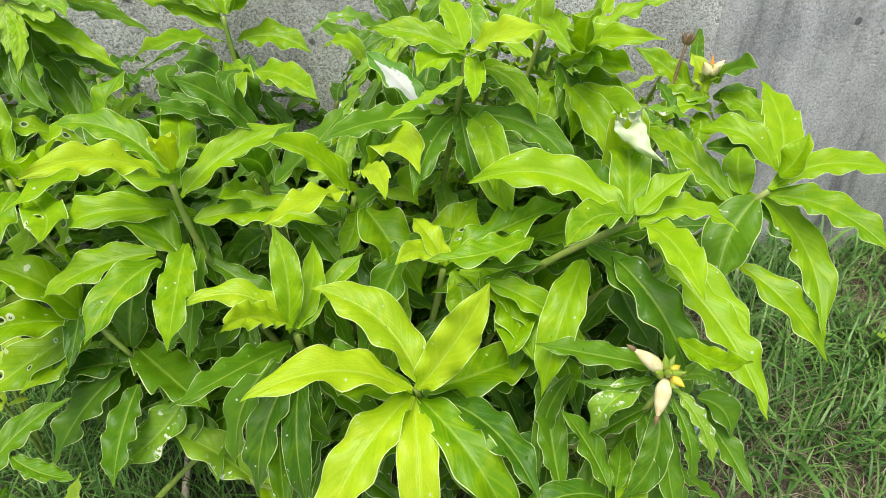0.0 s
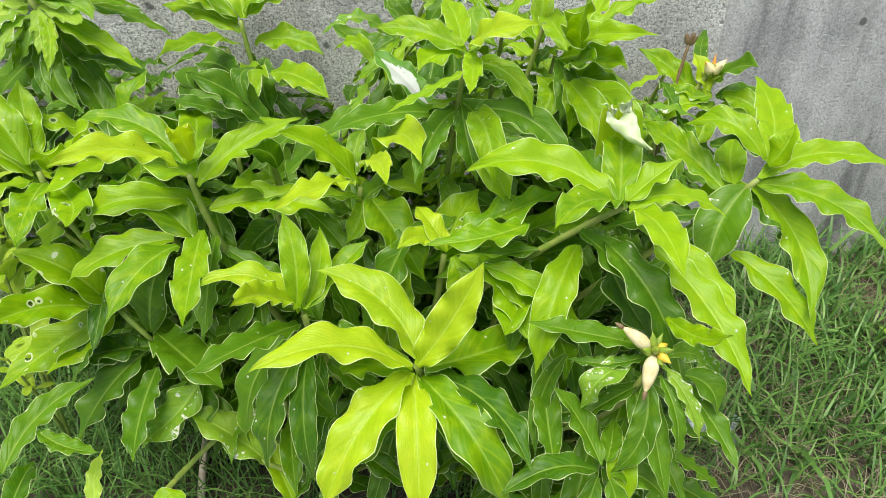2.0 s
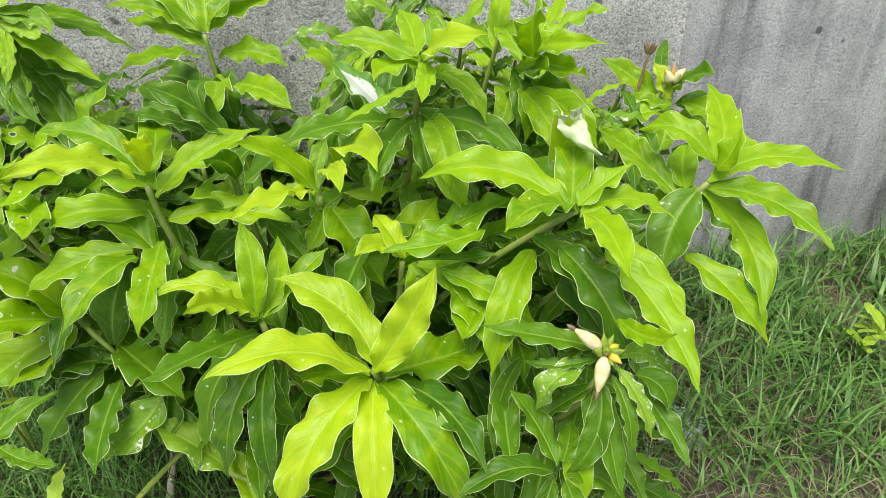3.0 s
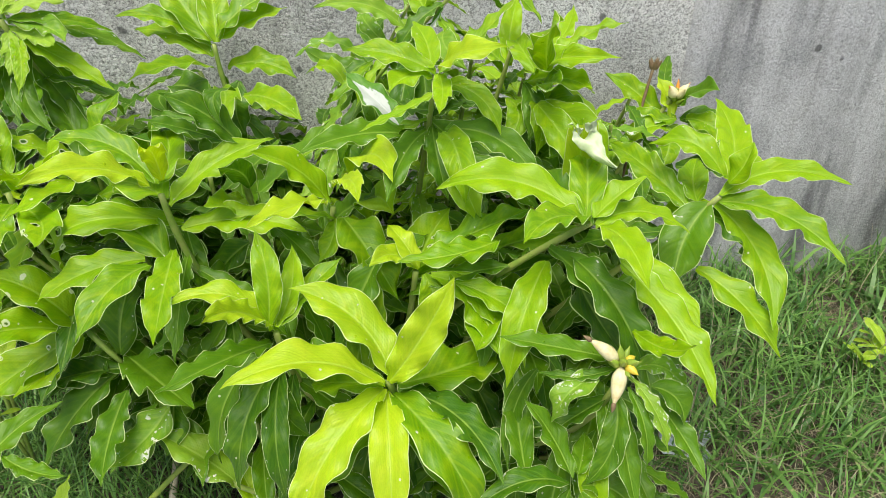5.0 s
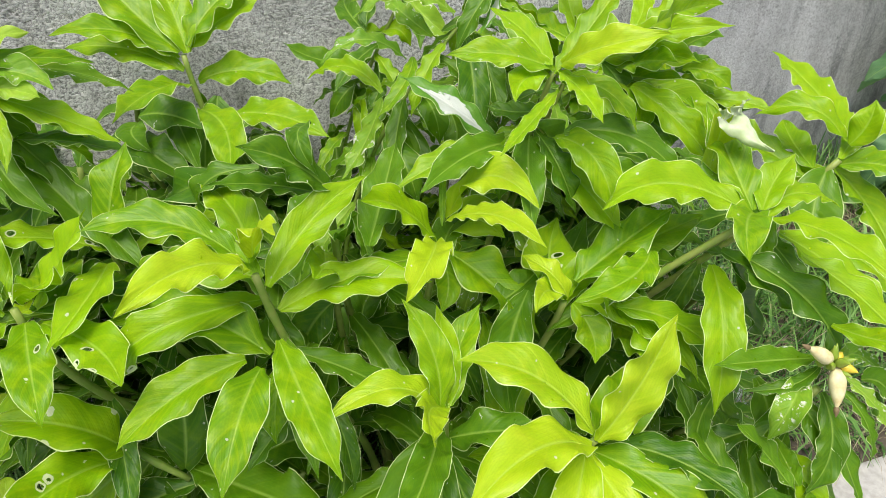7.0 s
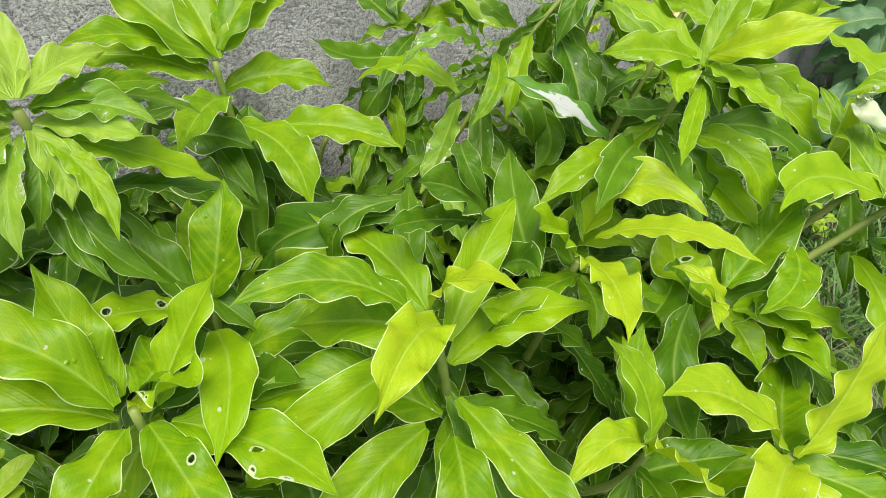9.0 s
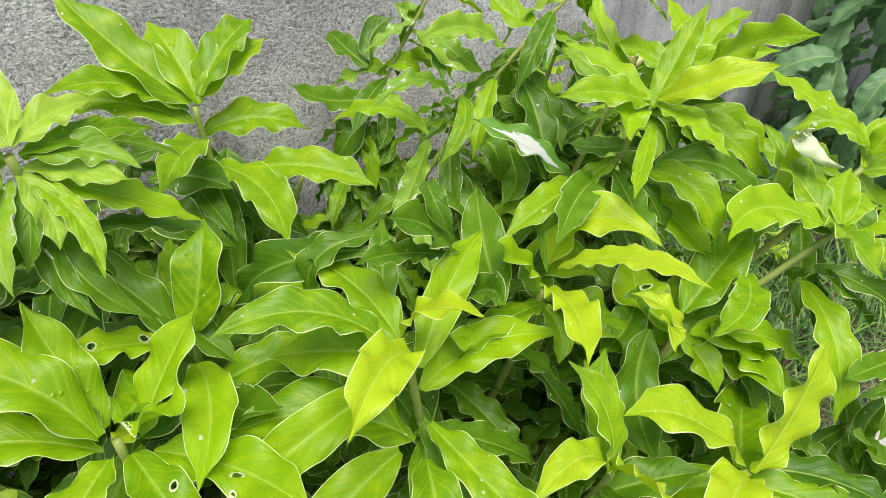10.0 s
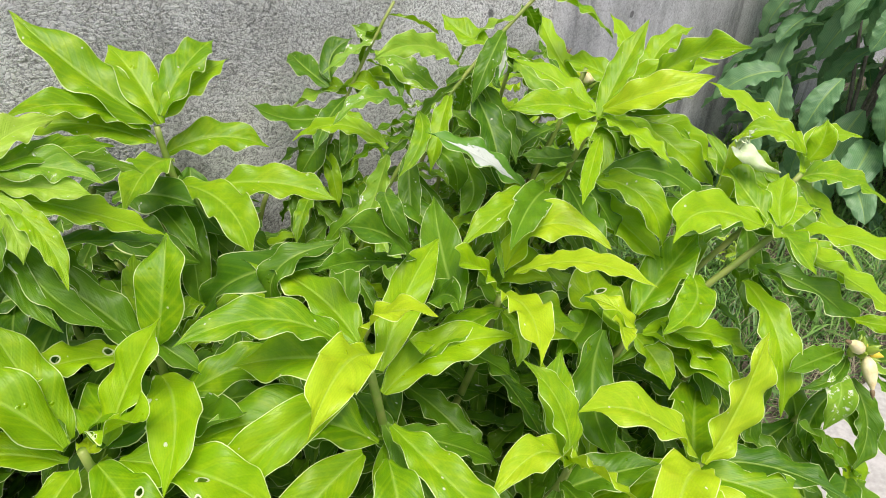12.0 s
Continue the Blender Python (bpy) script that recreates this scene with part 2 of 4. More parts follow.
GRASS = blade_material("grass_blade", (0.045, 0.14, 0.025), (0.21, 0.40, 0.085), (0.32, 0.34, 0.15))
STRAW = blade_material("straw", (0.16, 0.13, 0.08), (0.46, 0.42, 0.27), (0.20, 0.16, 0.09))


# ---- building helpers ----
def mesh_of(name, verts, faces, mat, uvs=None, smooth=True):
    me = bpy.data.meshes.new(name)
    me.from_pydata(verts, [], faces)
    if uvs is not None:
        layer = me.uv_layers.new(name="uv")
        idx = np.empty(len(me.loops), dtype=np.int32)
        me.loops.foreach_get("vertex_index", idx)
        layer.data.foreach_set("uv", np.asarray(uvs, dtype=np.float32)[idx].ravel())
    me.materials.append(mat)
    if smooth:
        me.polygons.foreach_set("use_smooth", [True] * len(me.polygons))
    me.update()
    return me


def part(name, me, parent, label=""):
    ob = new(name, me)
    ob.parent = parent
    return tagged(ob, label)


def unit(v):
    v = np.asarray(v, float)
    return v / max(np.linalg.norm(v), 1e-9)


ACROSS = np.array([-1, -0.965, -0.78, -0.5, -0.22, 0, 0.22, 0.5, 0.78, 0.965, 1.0])
ROWS_LEAF = 27
LEAF_FACES = [(r * 11 + c, r * 11 + c + 1, (r + 1) * 11 + c + 1, (r + 1) * 11 + c) for r in range(ROWS_LEAF - 1) for c in range(10)]
LEAF_UV = [(0.5 + 0.5 * a, r / (ROWS_LEAF - 1)) for r in range(ROWS_LEAF) for a in ACROSS]
rng = np.random.default_rng(7)


def blade(base, az, el, length, arch, sway, width, roll, fold=0.46, wave=None, waves=None, blunt=0.0):
    """Vertices of a lance-shaped wavy leaf: chord from base by heading az, rise el; arch lifts and sway bends its midrib."""
    a, e = radians(az), radians(el)
    head = np.array([math.cos(a), math.sin(a), 0.0])
    chord = head * math.cos(e) + np.array([0, 0, math.sin(e)])
    side0 = np.array([head[1], -head[0], 0.0])
    lift = np.cross(side0, chord)
    base = np.asarray(base, float)
    tip = base + chord * length
    ctrl = (base + tip) / 2 + 2 * (arch * lift + sway * side0)
    v = np.linspace(0, 1, ROWS_LEAF)
    t = v[:, None]
    mid = (1 - t) ** 2 * base + 2 * t * (1 - t) * ctrl + t * t * tip
    tan = 2 * (1 - t) * (ctrl - base) + 2 * t * (tip - ctrl)
    tan /= np.linalg.norm(tan, axis=1)[:, None]
    s = side0 - (tan @ side0)[:, None] * tan
    s /= np.linalg.norm(s, axis=1)[:, None]
    n = np.cross(s, tan)
    twist = radians(roll) + radians(rng.uniform(-14, 14)) * v
    c, q = np.cos(twist)[:, None], np.sin(twist)[:, None]
    s, n = c * s + q * n, c * n - q * s
    wave = wave or rng.uniform(0.085, 0.15)
    drip = np.clip((v - 0.75) / 0.22, 0, 1)
    f = np.clip(v, 0.004, 1) ** 0.66 * np.clip(1 - v, 0.0, 1) ** (0.74 - blunt) / 0.487
    f = f * (1 - (0.56 if blunt == 0 else 0.0) * drip * drip * (3 - 2 * drip))
    f = np.maximum(f, 0.14 * (1 - v) ** 2 + 0.004)
    half = width / 2 * f
    waves = waves or rng.uniform(1.15, 1.65) * min(length / width, 4.2)
    ph = rng.uniform(0, 6.28, 2)
    x = half[:, None] * ACROSS
    ab = np.abs(ACROSS)
    sidephase = np.where(ACROSS < 0, ph[0], ph[1])
    ripple = np.sin(2 * math.pi * waves * v[:, None] ** 0.9 + sidephase) + 0.3 * np.sin(2 * math.pi * 0.57 * waves * v[:, None] + 1.7 * sidephase) + 0.2 * np.sin(2 * math.pi * 1.6 * waves * v[:, None] + 2.3 * sidephase)
    z = fold * half[:, None] * (1.5 * ab - 0.9 * ab ** 2.6) + wave * width * np.sqrt(np.clip(f, 0, 1))[:, None] * ab ** 2.2 * ripple
    shrink = 1 - 0.035 * ab ** 2 * (1 + ripple)
    out = mid[:, None] + (x * shrink)[..., None] * s[:, None] + z[..., None] * n[:, None]
    return out.reshape(-1, 3)


def leaf(plant, off, az, el, length, arch, sway, width, roll=0, age="m"):
    """One leaf of a shoot, its base given from the shoot's top."""
    wave = rng.uniform(0.11, 0.165) if age in "spw" else None
    pts = blade(off, az, el, length * rng.uniform(1.0, 1.02), arch, sway, width * 1.16, roll, wave=wave)
    return part("leaf", mesh_of("leaf", pts.tolist(), LEAF_FACES, LEAF[age], LEAF_UV), plant)


def tube(points, radii, sides=8, knots=0.0):
    """Verts and faces of a tube along points; knots swells it in rings like the nodes of a cane."""
    p = np.asarray(points, float)
    tan = np.gradient(p, axis=0)
    tan /= np.linalg.norm(tan, axis=1)[:, None]
    ref = np.array([0.3, 1.0, 0.1])
    a = np.cross(tan, ref)
    a /= np.linalg.norm(a, axis=1)[:, None]
    b = np.cross(tan, a)
    r = np.asarray(radii, float) * (1 + knots * (np.arange(len(p)) % 4 == 0))
    ang = np.linspace(0, 2 * math.pi, sides, endpoint=False)
    ring = p[:, None] + r[:, None, None] * (np.cos(ang)[None, :, None] * a[:, None] + np.sin(ang)[None, :, None] * b[:, None])
    faces = [(i * sides + j, i * sides + (j + 1) % sides, (i + 1) * sides + (j + 1) % sides, (i + 1) * sides + j) for i in range(len(p) - 1) for j in range(sides)]
    faces += [tuple(range(sides))[::-1], tuple(range((len(p) - 1) * sides, len(p) * sides))]
    return ring.reshape(-1, 3).tolist(), faces


def bezier(p0, p1, p2, p3, n):
    t = np.linspace(0, 1, n)[:, None]
    p0, p1, p2, p3 = (np.asarray(p, float) for p in (p0, p1, p2, p3))
    return (1 - t) ** 3 * p0 + 3 * t * (1 - t) ** 2 * p1 + 3 * t * t * (1 - t) * p2 + t ** 3 * p3


def shoot(apex, up, skirt=11, label="leafy ginger shoot with wavy bright green leaves", first=0.13, droop=-30, reach=0.32, slim=1.0):
    """A cane from the ground to its leafy top at apex, arriving along up, with older drooping leaves below."""
    apex, up = np.asarray(apex, float), unit(up)
    root = apex - up * (0.13 + reach)
    root = np.array([0.55 * root[0] + 0.45 * -0.15, 0.5 * root[1] + 0.5 * 1.38, 0.0])
    ob = tagged(new("ginger_shoot"), label, "plant", "ginger shoots")
    ob.location = apex
    pts = bezier(root - apex, (root - apex) * (1, 1, 0.55), -up * reach, (0, 0, 0), 40)
    v, f = tube(pts, slim * np.linspace(0.0095, 0.0056, 40), 8, 0.14)
    part("stem", mesh_of("stem", v, f, STEM), ob, "green cane with brown rings")
    seg = np.linalg.norm(np.diff(pts, axis=0), axis=1)
    dist = np.r_[0, np.cumsum(seg[::-1])]
    turn = rng.uniform(0, 360)
    d = first
    for i in range(skirt):
        at = np.array([np.interp(d, dist, pts[::-1, j]) for j in range(3)])
        size = rng.uniform(0.17, 0.24) * slim ** 0.7
        if at[2] + apex[2] > 0.2:
            leaf(ob, at, turn, droop + rng.uniform(-18, 14), size, size * rng.uniform(0.04, 0.13), rng.uniform(-0.01, 0.01), size * rng.uniform(0.25, 0.31), rng.uniform(-14, 14), "d" if slim == 1.0 else ("m", "d", "s", "d")[i % 4])
        turn += 78 + rng.uniform(-18, 18)
        d += rng.uniform(0.028, 0.05) * slim ** 0.8
    return ob


# ---- ground, path, wall ----
def box(name, lo, hi, mat, parent=None, bevel=0.0):
    bm = bmesh.new()
    bmesh.ops.create_cube(bm, size=1.0)
    lo, hi = Vector(lo), Vector(hi)
    for v in bm.verts:
        v.co = Vector((lo[i] + (v.co[i] + 0.5) * (hi[i] - lo[i]) for i in range(3)))
    if bevel:
        bmesh.ops.bevel(bm, geom=bm.edges[:], offset=bevel, segments=2, affect="EDGES")
    me = bpy.data.meshes.new(name)
    bm.to_mesh(me)
    bm.free()
    me.materials.append(mat)
    ob = new(name, me)
    ob.parent = parent
    return ob


def ground_sheet():
    """One sheet, fine and uneven near the bush, coarse out to the horizon."""
    near = np.arange(-3.0, 3.001, 0.06)
    xs = np.r_[-900, -200, -40, -8, near, 8, 40, 200, 900]
    ys = np.r_[-900, -200, -40, -8, near + 1.2, 8, 40, 200, 900]
    verts = []
    for y in ys:
        for x in xs:
            inside = abs(x) < 3.1 and abs(y - 1.2) < 3.1
            h = 0.02 * noise.noise((x * 2.1, y * 2.1, 0)) + 0.012 * noise.noise((x * 9, y * 9, 3)) if inside else 0.0
            if y < 0.96:
                h -= 0.04
            verts.append((x, y, h))
    w = len(xs)
    faces = [(j * w + i, j * w + i + 1, (j + 1) * w + i + 1, (j + 1) * w + i) for j in range(len(ys) - 1) for i in range(w - 1)]
    return tagged(new("ground", mesh_of("ground", verts, faces, SOIL)), "dark earth with sparse grass and straw", "ground", kind="structure")


ground = ground_sheet()
path_slab = tagged(box("pavement", (-6, -1.6, -0.1), (6, 0.93, 0.012), PATH_MAT, bevel=0.01), "pale rough concrete path beside the planting", "path", kind="structure")

WALL_AT, WALL_TURN = (0.0, 1.93, 0.0), math.degrees(math.atan(0.14))
wall = tagged(new("wall_north"), "weathered grey concrete garden wall", "wall", kind="structure")
wall.matrix_world = pose(*WALL_AT, 0, 0, WALL_TURN)


def wall_face(name, x0, x1, z0, z1, y, step, rough, mat, depth):
    """A slab with an uneven front face."""
    nx, nz = int((x1 - x0) / step) + 1, int((z1 - z0) / step) + 1
    xs, zs = np.linspace(x0, x1, nx), np.linspace(z0, z1, nz)
    verts = [(x, y - rough * (0.5 + noise.noise((x * 3, z * 3, 7)) + 0.5 * noise.noise((x * 14, z * 14, 1))), z) for z in zs for x in xs]
    faces = [(j * nx + i, j * nx + i + 1, (j + 1) * nx + i + 1, (j + 1) * nx + i) for j in range(nz - 1) for i in range(nx - 1)]
    rim = list(range(nx)) + [j * nx + nx - 1 for j in range(1, nz)] + list(range(nz * nx - 2, (nz - 1) * nx - 1, -1)) + [j * nx for j in range(nz - 2, 0, -1)]
    b0 = len(verts)
    verts += [(verts[i][0], y + depth, verts[i][2]) for i in rim]
    m = len(rim)
    faces += [(rim[i], b0 + i, b0 + (i + 1) % m, rim[(i + 1) % m]) for i in range(m)]
    faces.append(tuple(range(b0, b0 + m)))
    return part(name, mesh_of(name, verts, faces, mat), wall)


wall_face("concrete_body", -7.0, 6.0, -0.2, 1.95, 0.0, 0.025, 0.006, ROUGH_WALL, 0.15)
tagged(wall_face("plaster_coat", 0.82, 5.9, -0.1, 1.93, -0.0075, 0.05, 0.004, SMOOTH_WALL, 0.003), "smooth streaked plaster coat")


# ---- ginger shoots ----
# shoot A
s = shoot((-0.040, 0.733, 0.719), (-0.09, -0.45, 0.89))
leaf(s, (-0.009, -0.010, -0.001), -156, 20, 0.250, 0.037, 0.013, 0.086, 8, "y")
leaf(s, (0.003, 0.011, 0.002), 152, 30, 0.218, 0.016, 0.028, 0.095, 0, "y")
leaf(s, (0.001, -0.005, 0.004), 13, 60, 0.211, -0.004, 0.006, 0.074, -50, "y")
leaf(s, (0.012, 0.015, -0.021), 35, -10, 0.240, -0.009, -0.002, 0.105, -4, "m")
leaf(s, (-0.009, 0.003, -0.019), -127, -30, 0.248, 0.042, -0.003, 0.087, 0, "y")
leaf(s, (-0.007, 0.012, -0.036), -85, -30, 0.227, 0.047, -0.002, 0.071, 0, "y")
leaf(s, (0.002, 0.021, -0.044), -48, -30, 0.253, 0.070, 0.018, 0.084, 0, "m")
leaf(s, (0.018, 0.032, -0.052), -52, 0, 0.251, 0.017, -0.025, 0.070, 0, "d")
leaf(s, (-0.006, 0.000, -0.008), 145, -28, 0.200, 0.007, -0.002, 0.076, 12, "m")
# shoot B
s = shoot((0.295, 0.894, 0.918), (0.76, -0.20, 0.61), skirt=17, first=0.10)
leaf(s, (-0.008, 0.005, -0.001), 176, 12, 0.253, 0.022, 0.048, 0.083, 24, "m")
leaf(s, (-0.008, 0.008, 0.006), 84, 29, 0.200, -0.009, 0.005, 0.077, 0, "m")
leaf(s, (0.004, 0.001, 0.008), 33, 22, 0.122, -0.003, -0.007, 0.060, 0, "m")
leaf(s, (0.007, -0.006, -0.002), 7, -10, 0.168, 0.021, -0.025, 0.052, -24, "m")
leaf(s, (-0.003, 0.003, 0.001), -133, 12, 0.186, 0.019, 0.013, 0.068, 8, "m")
leaf(s, (0.010, -0.008, -0.003), -84, 7, 0.219, 0.021, -0.005, 0.062, -4, "m")
leaf(s, (-0.070, -0.006, -0.072), -115, -37, 0.225, 0.045, -0.002, 0.070, 0, "m")
leaf(s, (-0.027, -0.013, -0.060), -56, -34, 0.220, 0.036, 0.008, 0.080, -4, "d")
leaf(s, (0.021, -0.025, -0.020), -42, -30, 0.217, -0.006, -0.029, 0.068, -16, "m")
leaf(s, (0.043, -0.056, -0.045), -59, -30, 0.254, 0.010, -0.014, 0.070, -4, "m")
leaf(s, (-0.151, 0.041, -0.059), -155, 3, 0.187, 0.006, -0.024, 0.066, 10, "m")
leaf(s, (-0.071, -0.018, -0.037), -22, -42, 0.221, 0.008, -0.003, 0.080, -10, "d")
leaf(s, (-0.035, -0.007, -0.059), -2, -61, 0.240, -0.010, -0.008, 0.096, -40, "d")
leaf(s, (-0.001, -0.003, -0.008), 114, 7, 0.200, 0.007, 0.002, 0.073, 8, "d")
# shoot C
s = shoot((0.550, 1.007, 0.906), (0.52, -0.21, 0.83), skirt=15, first=0.11)
leaf(s, (0.007, 0.006, 0.031), 76, 8, 0.312, -0.006, 0.026, 0.074, 0, "m")
leaf(s, (0.003, 0.010, 0.035), 142, 9, 0.148, 0.037, -0.001, 0.060, 28, "m")
leaf(s, (0.011, 0.001, 0.027), 10, 69, 0.081, -0.002, 0.008, 0.059, -8, "m")
leaf(s, (0.001, -0.000, 0.001), 3, 3, 0.240, 0.021, -0.037, 0.059, -24, "m")
leaf(s, (-0.002, -0.001, -0.010), -26, -18, 0.237, 0.016, -0.036, 0.072, -28, "m")
leaf(s, (-0.006, 0.001, -0.015), -60, -45, 0.244, -0.014, -0.061, 0.078, -12, "m")
leaf(s, (-0.023, -0.025, -0.139), -46, -30, 0.213, 0.019, 0.000, 0.074, -16, "m")
leaf(s, (-0.013, 0.006, -0.018), -127, -42, 0.168, 0.007, 0.014, 0.098, 0, "d")
leaf(s, (-0.008, -0.000, -0.026), 121, -28, 0.150, -0.002, 0.011, 0.060, 40, "m")
leaf(s, (-0.018, 0.004, -0.039), -23, -42, 0.137, 0.018, -0.019, 0.080, -32, "d")
leaf(s, (-0.041, 0.023, -0.039), 117, 10, 0.245, 0.021, -0.012, 0.068, 16, "m")
leaf(s, (-0.031, 0.020, -0.021), 74, 10, 0.140, 0.001, -0.008, 0.065, 0, "m")
# shoot D
s = shoot((-0.443, 0.980, 0.932), (-0.12, 0.05, 0.99))
leaf(s, (-0.006, -0.022, 0.028), -137, 19, 0.198, 0.027, 0.004, 0.066, 22, "y")
leaf(s, (-0.014, 0.022, 0.010), 168, 18, 0.207, 0.030, 0.017, 0.066, 12, "m")
leaf(s, (-0.004, 0.008, 0.015), 108, 9, 0.221, 0.007, 0.022, 0.070, 0, "m")
leaf(s, (0.013, -0.005, -0.020), 35, 20, 0.219, 0.020, -0.003, 0.063, -24, "m")
leaf(s, (0.001, 0.017, 0.014), -73, 42, 0.159, 0.024, -0.001, 0.049, -16, "y")
leaf(s, (-0.004, -0.025, -0.126), 157, 11, 0.230, 0.036, 0.009, 0.099, 4, "m")
leaf(s, (-0.036, -0.044, -0.106), -161, -15, 0.195, 0.018, 0.002, 0.075, 24, "m")
leaf(s, (-0.017, -0.075, -0.099), -113, -13, 0.178, 0.026, -0.002, 0.074, 12, "m")
leaf(s, (0.013, -0.033, -0.095), -80, -5, 0.240, 0.001, 0.002, 0.065, 0, "m")
leaf(s, (0.021, 0.002, -0.072), -0, -2, 0.222, 0.009, -0.026, 0.073, -20, "m")
leaf(s, (0.006, 0.002, -0.012), 143, -5, 0.180, 0.007, 0.007, 0.092, 8, "m")
leaf(s, (0.020, -0.008, -0.161), -112, -30, 0.121, 0.017, 0.005, 0.055, 0, "m")
leaf(s, (0.020, -0.008, -0.150), 120, -27, 0.240, 0.009, 0.018, 0.090, 12, "d")
# shoot F
s = shoot((-0.160, 1.066, 0.858), (0.15, -0.10, 0.98))
leaf(s, (0.020, 0.016, 0.031), -48, 24, 0.167, 0.051, -0.027, 0.084, -28, "y")
leaf(s, (0.008, -0.019, 0.052), -71, 19, 0.224, 0.023, -0.012, 0.047, -20, "y")
leaf(s, (-0.011, -0.022, 0.019), -117, 15, 0.215, 0.019, -0.012, 0.066, 0, "y")
leaf(s, (0.016, 0.003, -0.023), -51, -30, 0.201, 0.022, 0.008, 0.105, 0, "m")
leaf(s, (0.008, 0.004, 0.029), 71, 44, 0.120, -0.003, 0.001, 0.014, 0, "m")
leaf(s, (0.002, -0.006, -0.023), -167, 3, 0.248, 0.020, -0.002, 0.060, 0, "m")
leaf(s, (-0.006, -0.001, 0.009), -156, 45, 0.181, 0.016, 0.016, 0.076, 40, "m")
leaf(s, (-0.000, -0.003, -0.027), -107, -30, 0.094, 0.008, -0.014, 0.048, 0, "m")
leaf(s, (0.006, -0.011, -0.018), 56, -1, 0.140, -0.007, -0.015, 0.064, 0, "d")
leaf(s, (0.041, -0.103, -0.071), 28, 9, 0.160, 0.003, 0.015, 0.064, 0, "d")
# shoot E
s = shoot((-0.507, 1.608, 1.021), (-0.05, -0.00, 1.00))
leaf(s, (0.008, -0.002, 0.004), 103, 36, 0.178, 0.016, 0.001, 0.088, 0, "m")
leaf(s, (0.010, 0.007, 0.010), 27, 17, 0.186, 0.005, -0.012, 0.081, -24, "m")
leaf(s, (0.011, 0.002, 0.017), 37, 24, 0.194, 0.021, 0.002, 0.078, -8, "m")
leaf(s, (-0.005, 0.001, 0.006), 138, 41, 0.271, -0.003, -0.009, 0.105, 16, "m")
leaf(s, (-0.011, 0.004, -0.007), -173, 21, 0.217, 0.024, 0.027, 0.066, 36, "m")
leaf(s, (-0.008, 0.002, -0.033), 161, 12, 0.224, 0.024, 0.003, 0.076, 28, "m")
leaf(s, (0.014, 0.036, -0.070), -13, -5, 0.186, 0.024, -0.007, 0.079, -32, "m")
leaf(s, (0.001, -0.038, -0.049), -119, 9, 0.248, 0.021, 0.001, 0.070, 12, "m")
leaf(s, (0.009, -0.034, -0.101), -83, -6, 0.260, 0.017, -0.027, 0.085, 0, "m")
leaf(s, (0.068, -0.053, -0.113), -42, -2, 0.227, 0.018, -0.006, 0.081, -28, "m")
leaf(s, (0.006, -0.000, -0.079), 38, -83, 0.160, 0.009, -0.001, 0.062, 4, "d")
leaf(s, (0.018, -0.001, -0.262), -99, -42, 0.126, 0.015, -0.004, 0.068, 0, "d")
leaf(s, (-0.101, -0.053, -0.124), -55, -20, 0.163, 0.025, 0.041, 0.090, 0, "d")
leaf(s, (-0.105, -0.049, -0.090), -34, -4, 0.140, 0.014, -0.002, 0.091, -20, "d")
leaf(s, (-0.102, -0.054, -0.103), -80, -10, 0.100, 0.015, 0.025, 0.063, 0, "d")
leaf(s, (0.044, 0.012, -0.097), -77, -50, 0.141, -0.005, 0.017, 0.088, 0, "d")
leaf(s, (-0.017, -0.009, -0.148), -50, -50, 0.142, -0.017, -0.013, 0.082, 0, "d")
# shoot I
s = shoot((-0.773, 1.227, 1.172), (-0.10, -0.29, 0.95))
leaf(s, (0.003, -0.004, 0.013), 98, 34, 0.126, -0.004, 0.012, 0.040, 0, "p")
leaf(s, (0.001, -0.004, 0.013), -165, 41, 0.091, 0.005, 0.021, 0.051, 40, "p")
leaf(s, (-0.005, 0.000, -0.002), 136, 5, 0.163, 0.007, 0.003, 0.044, 20, "s")
leaf(s, (0.007, -0.003, 0.010), 37, 4, 0.111, 0.008, -0.006, 0.046, -20, "p")
leaf(s, (0.010, 0.001, -0.003), -10, -17, 0.116, 0.001, -0.029, 0.051, -28, "s")
leaf(s, (0.008, 0.010, -0.033), 13, -41, 0.165, 0.013, -0.005, 0.050, -40, "m")
leaf(s, (0.011, 0.010, -0.033), -2, -33, 0.195, 0.004, -0.005, 0.050, -32, "m")
leaf(s, (0.002, 0.006, -0.021), -77, -46, 0.094, 0.001, -0.008, 0.040, 0, "p")
leaf(s, (-0.006, 0.009, -0.032), -104, -30, 0.134, 0.014, 0.008, 0.036, 0, "s")
leaf(s, (-0.016, 0.007, -0.028), -133, -19, 0.153, 0.011, -0.009, 0.042, 8, "s")
leaf(s, (-0.012, 0.004, -0.018), 141, -5, 0.110, 0.007, -0.008, 0.041, 24, "p")
leaf(s, (-0.013, 0.006, -0.025), 172, -10, 0.128, 0.007, 0.007, 0.044, 28, "p")
leaf(s, (-0.023, 0.010, -0.044), 145, -20, 0.167, -0.005, -0.004, 0.039, 36, "m")
leaf(s, (0.011, 0.002, -0.006), 39, -26, 0.259, 0.020, -0.007, 0.042, -40, "s")
leaf(s, (0.012, 0.001, -0.001), 35, -15, 0.183, 0.012, 0.003, 0.036, -36, "m")
leaf(s, (0.002, 0.011, -0.036), 3, -64, 0.218, -0.011, -0.026, 0.055, -40, "d")
leaf(s, (-0.008, 0.012, 0.070), 140, 5, 0.117, 0.007, 0.003, 0.048, 28, "m")
leaf(s, (0.005, 0.015, -0.049), -76, -50, 0.160, -0.007, 0.013, 0.038, 0, "d")
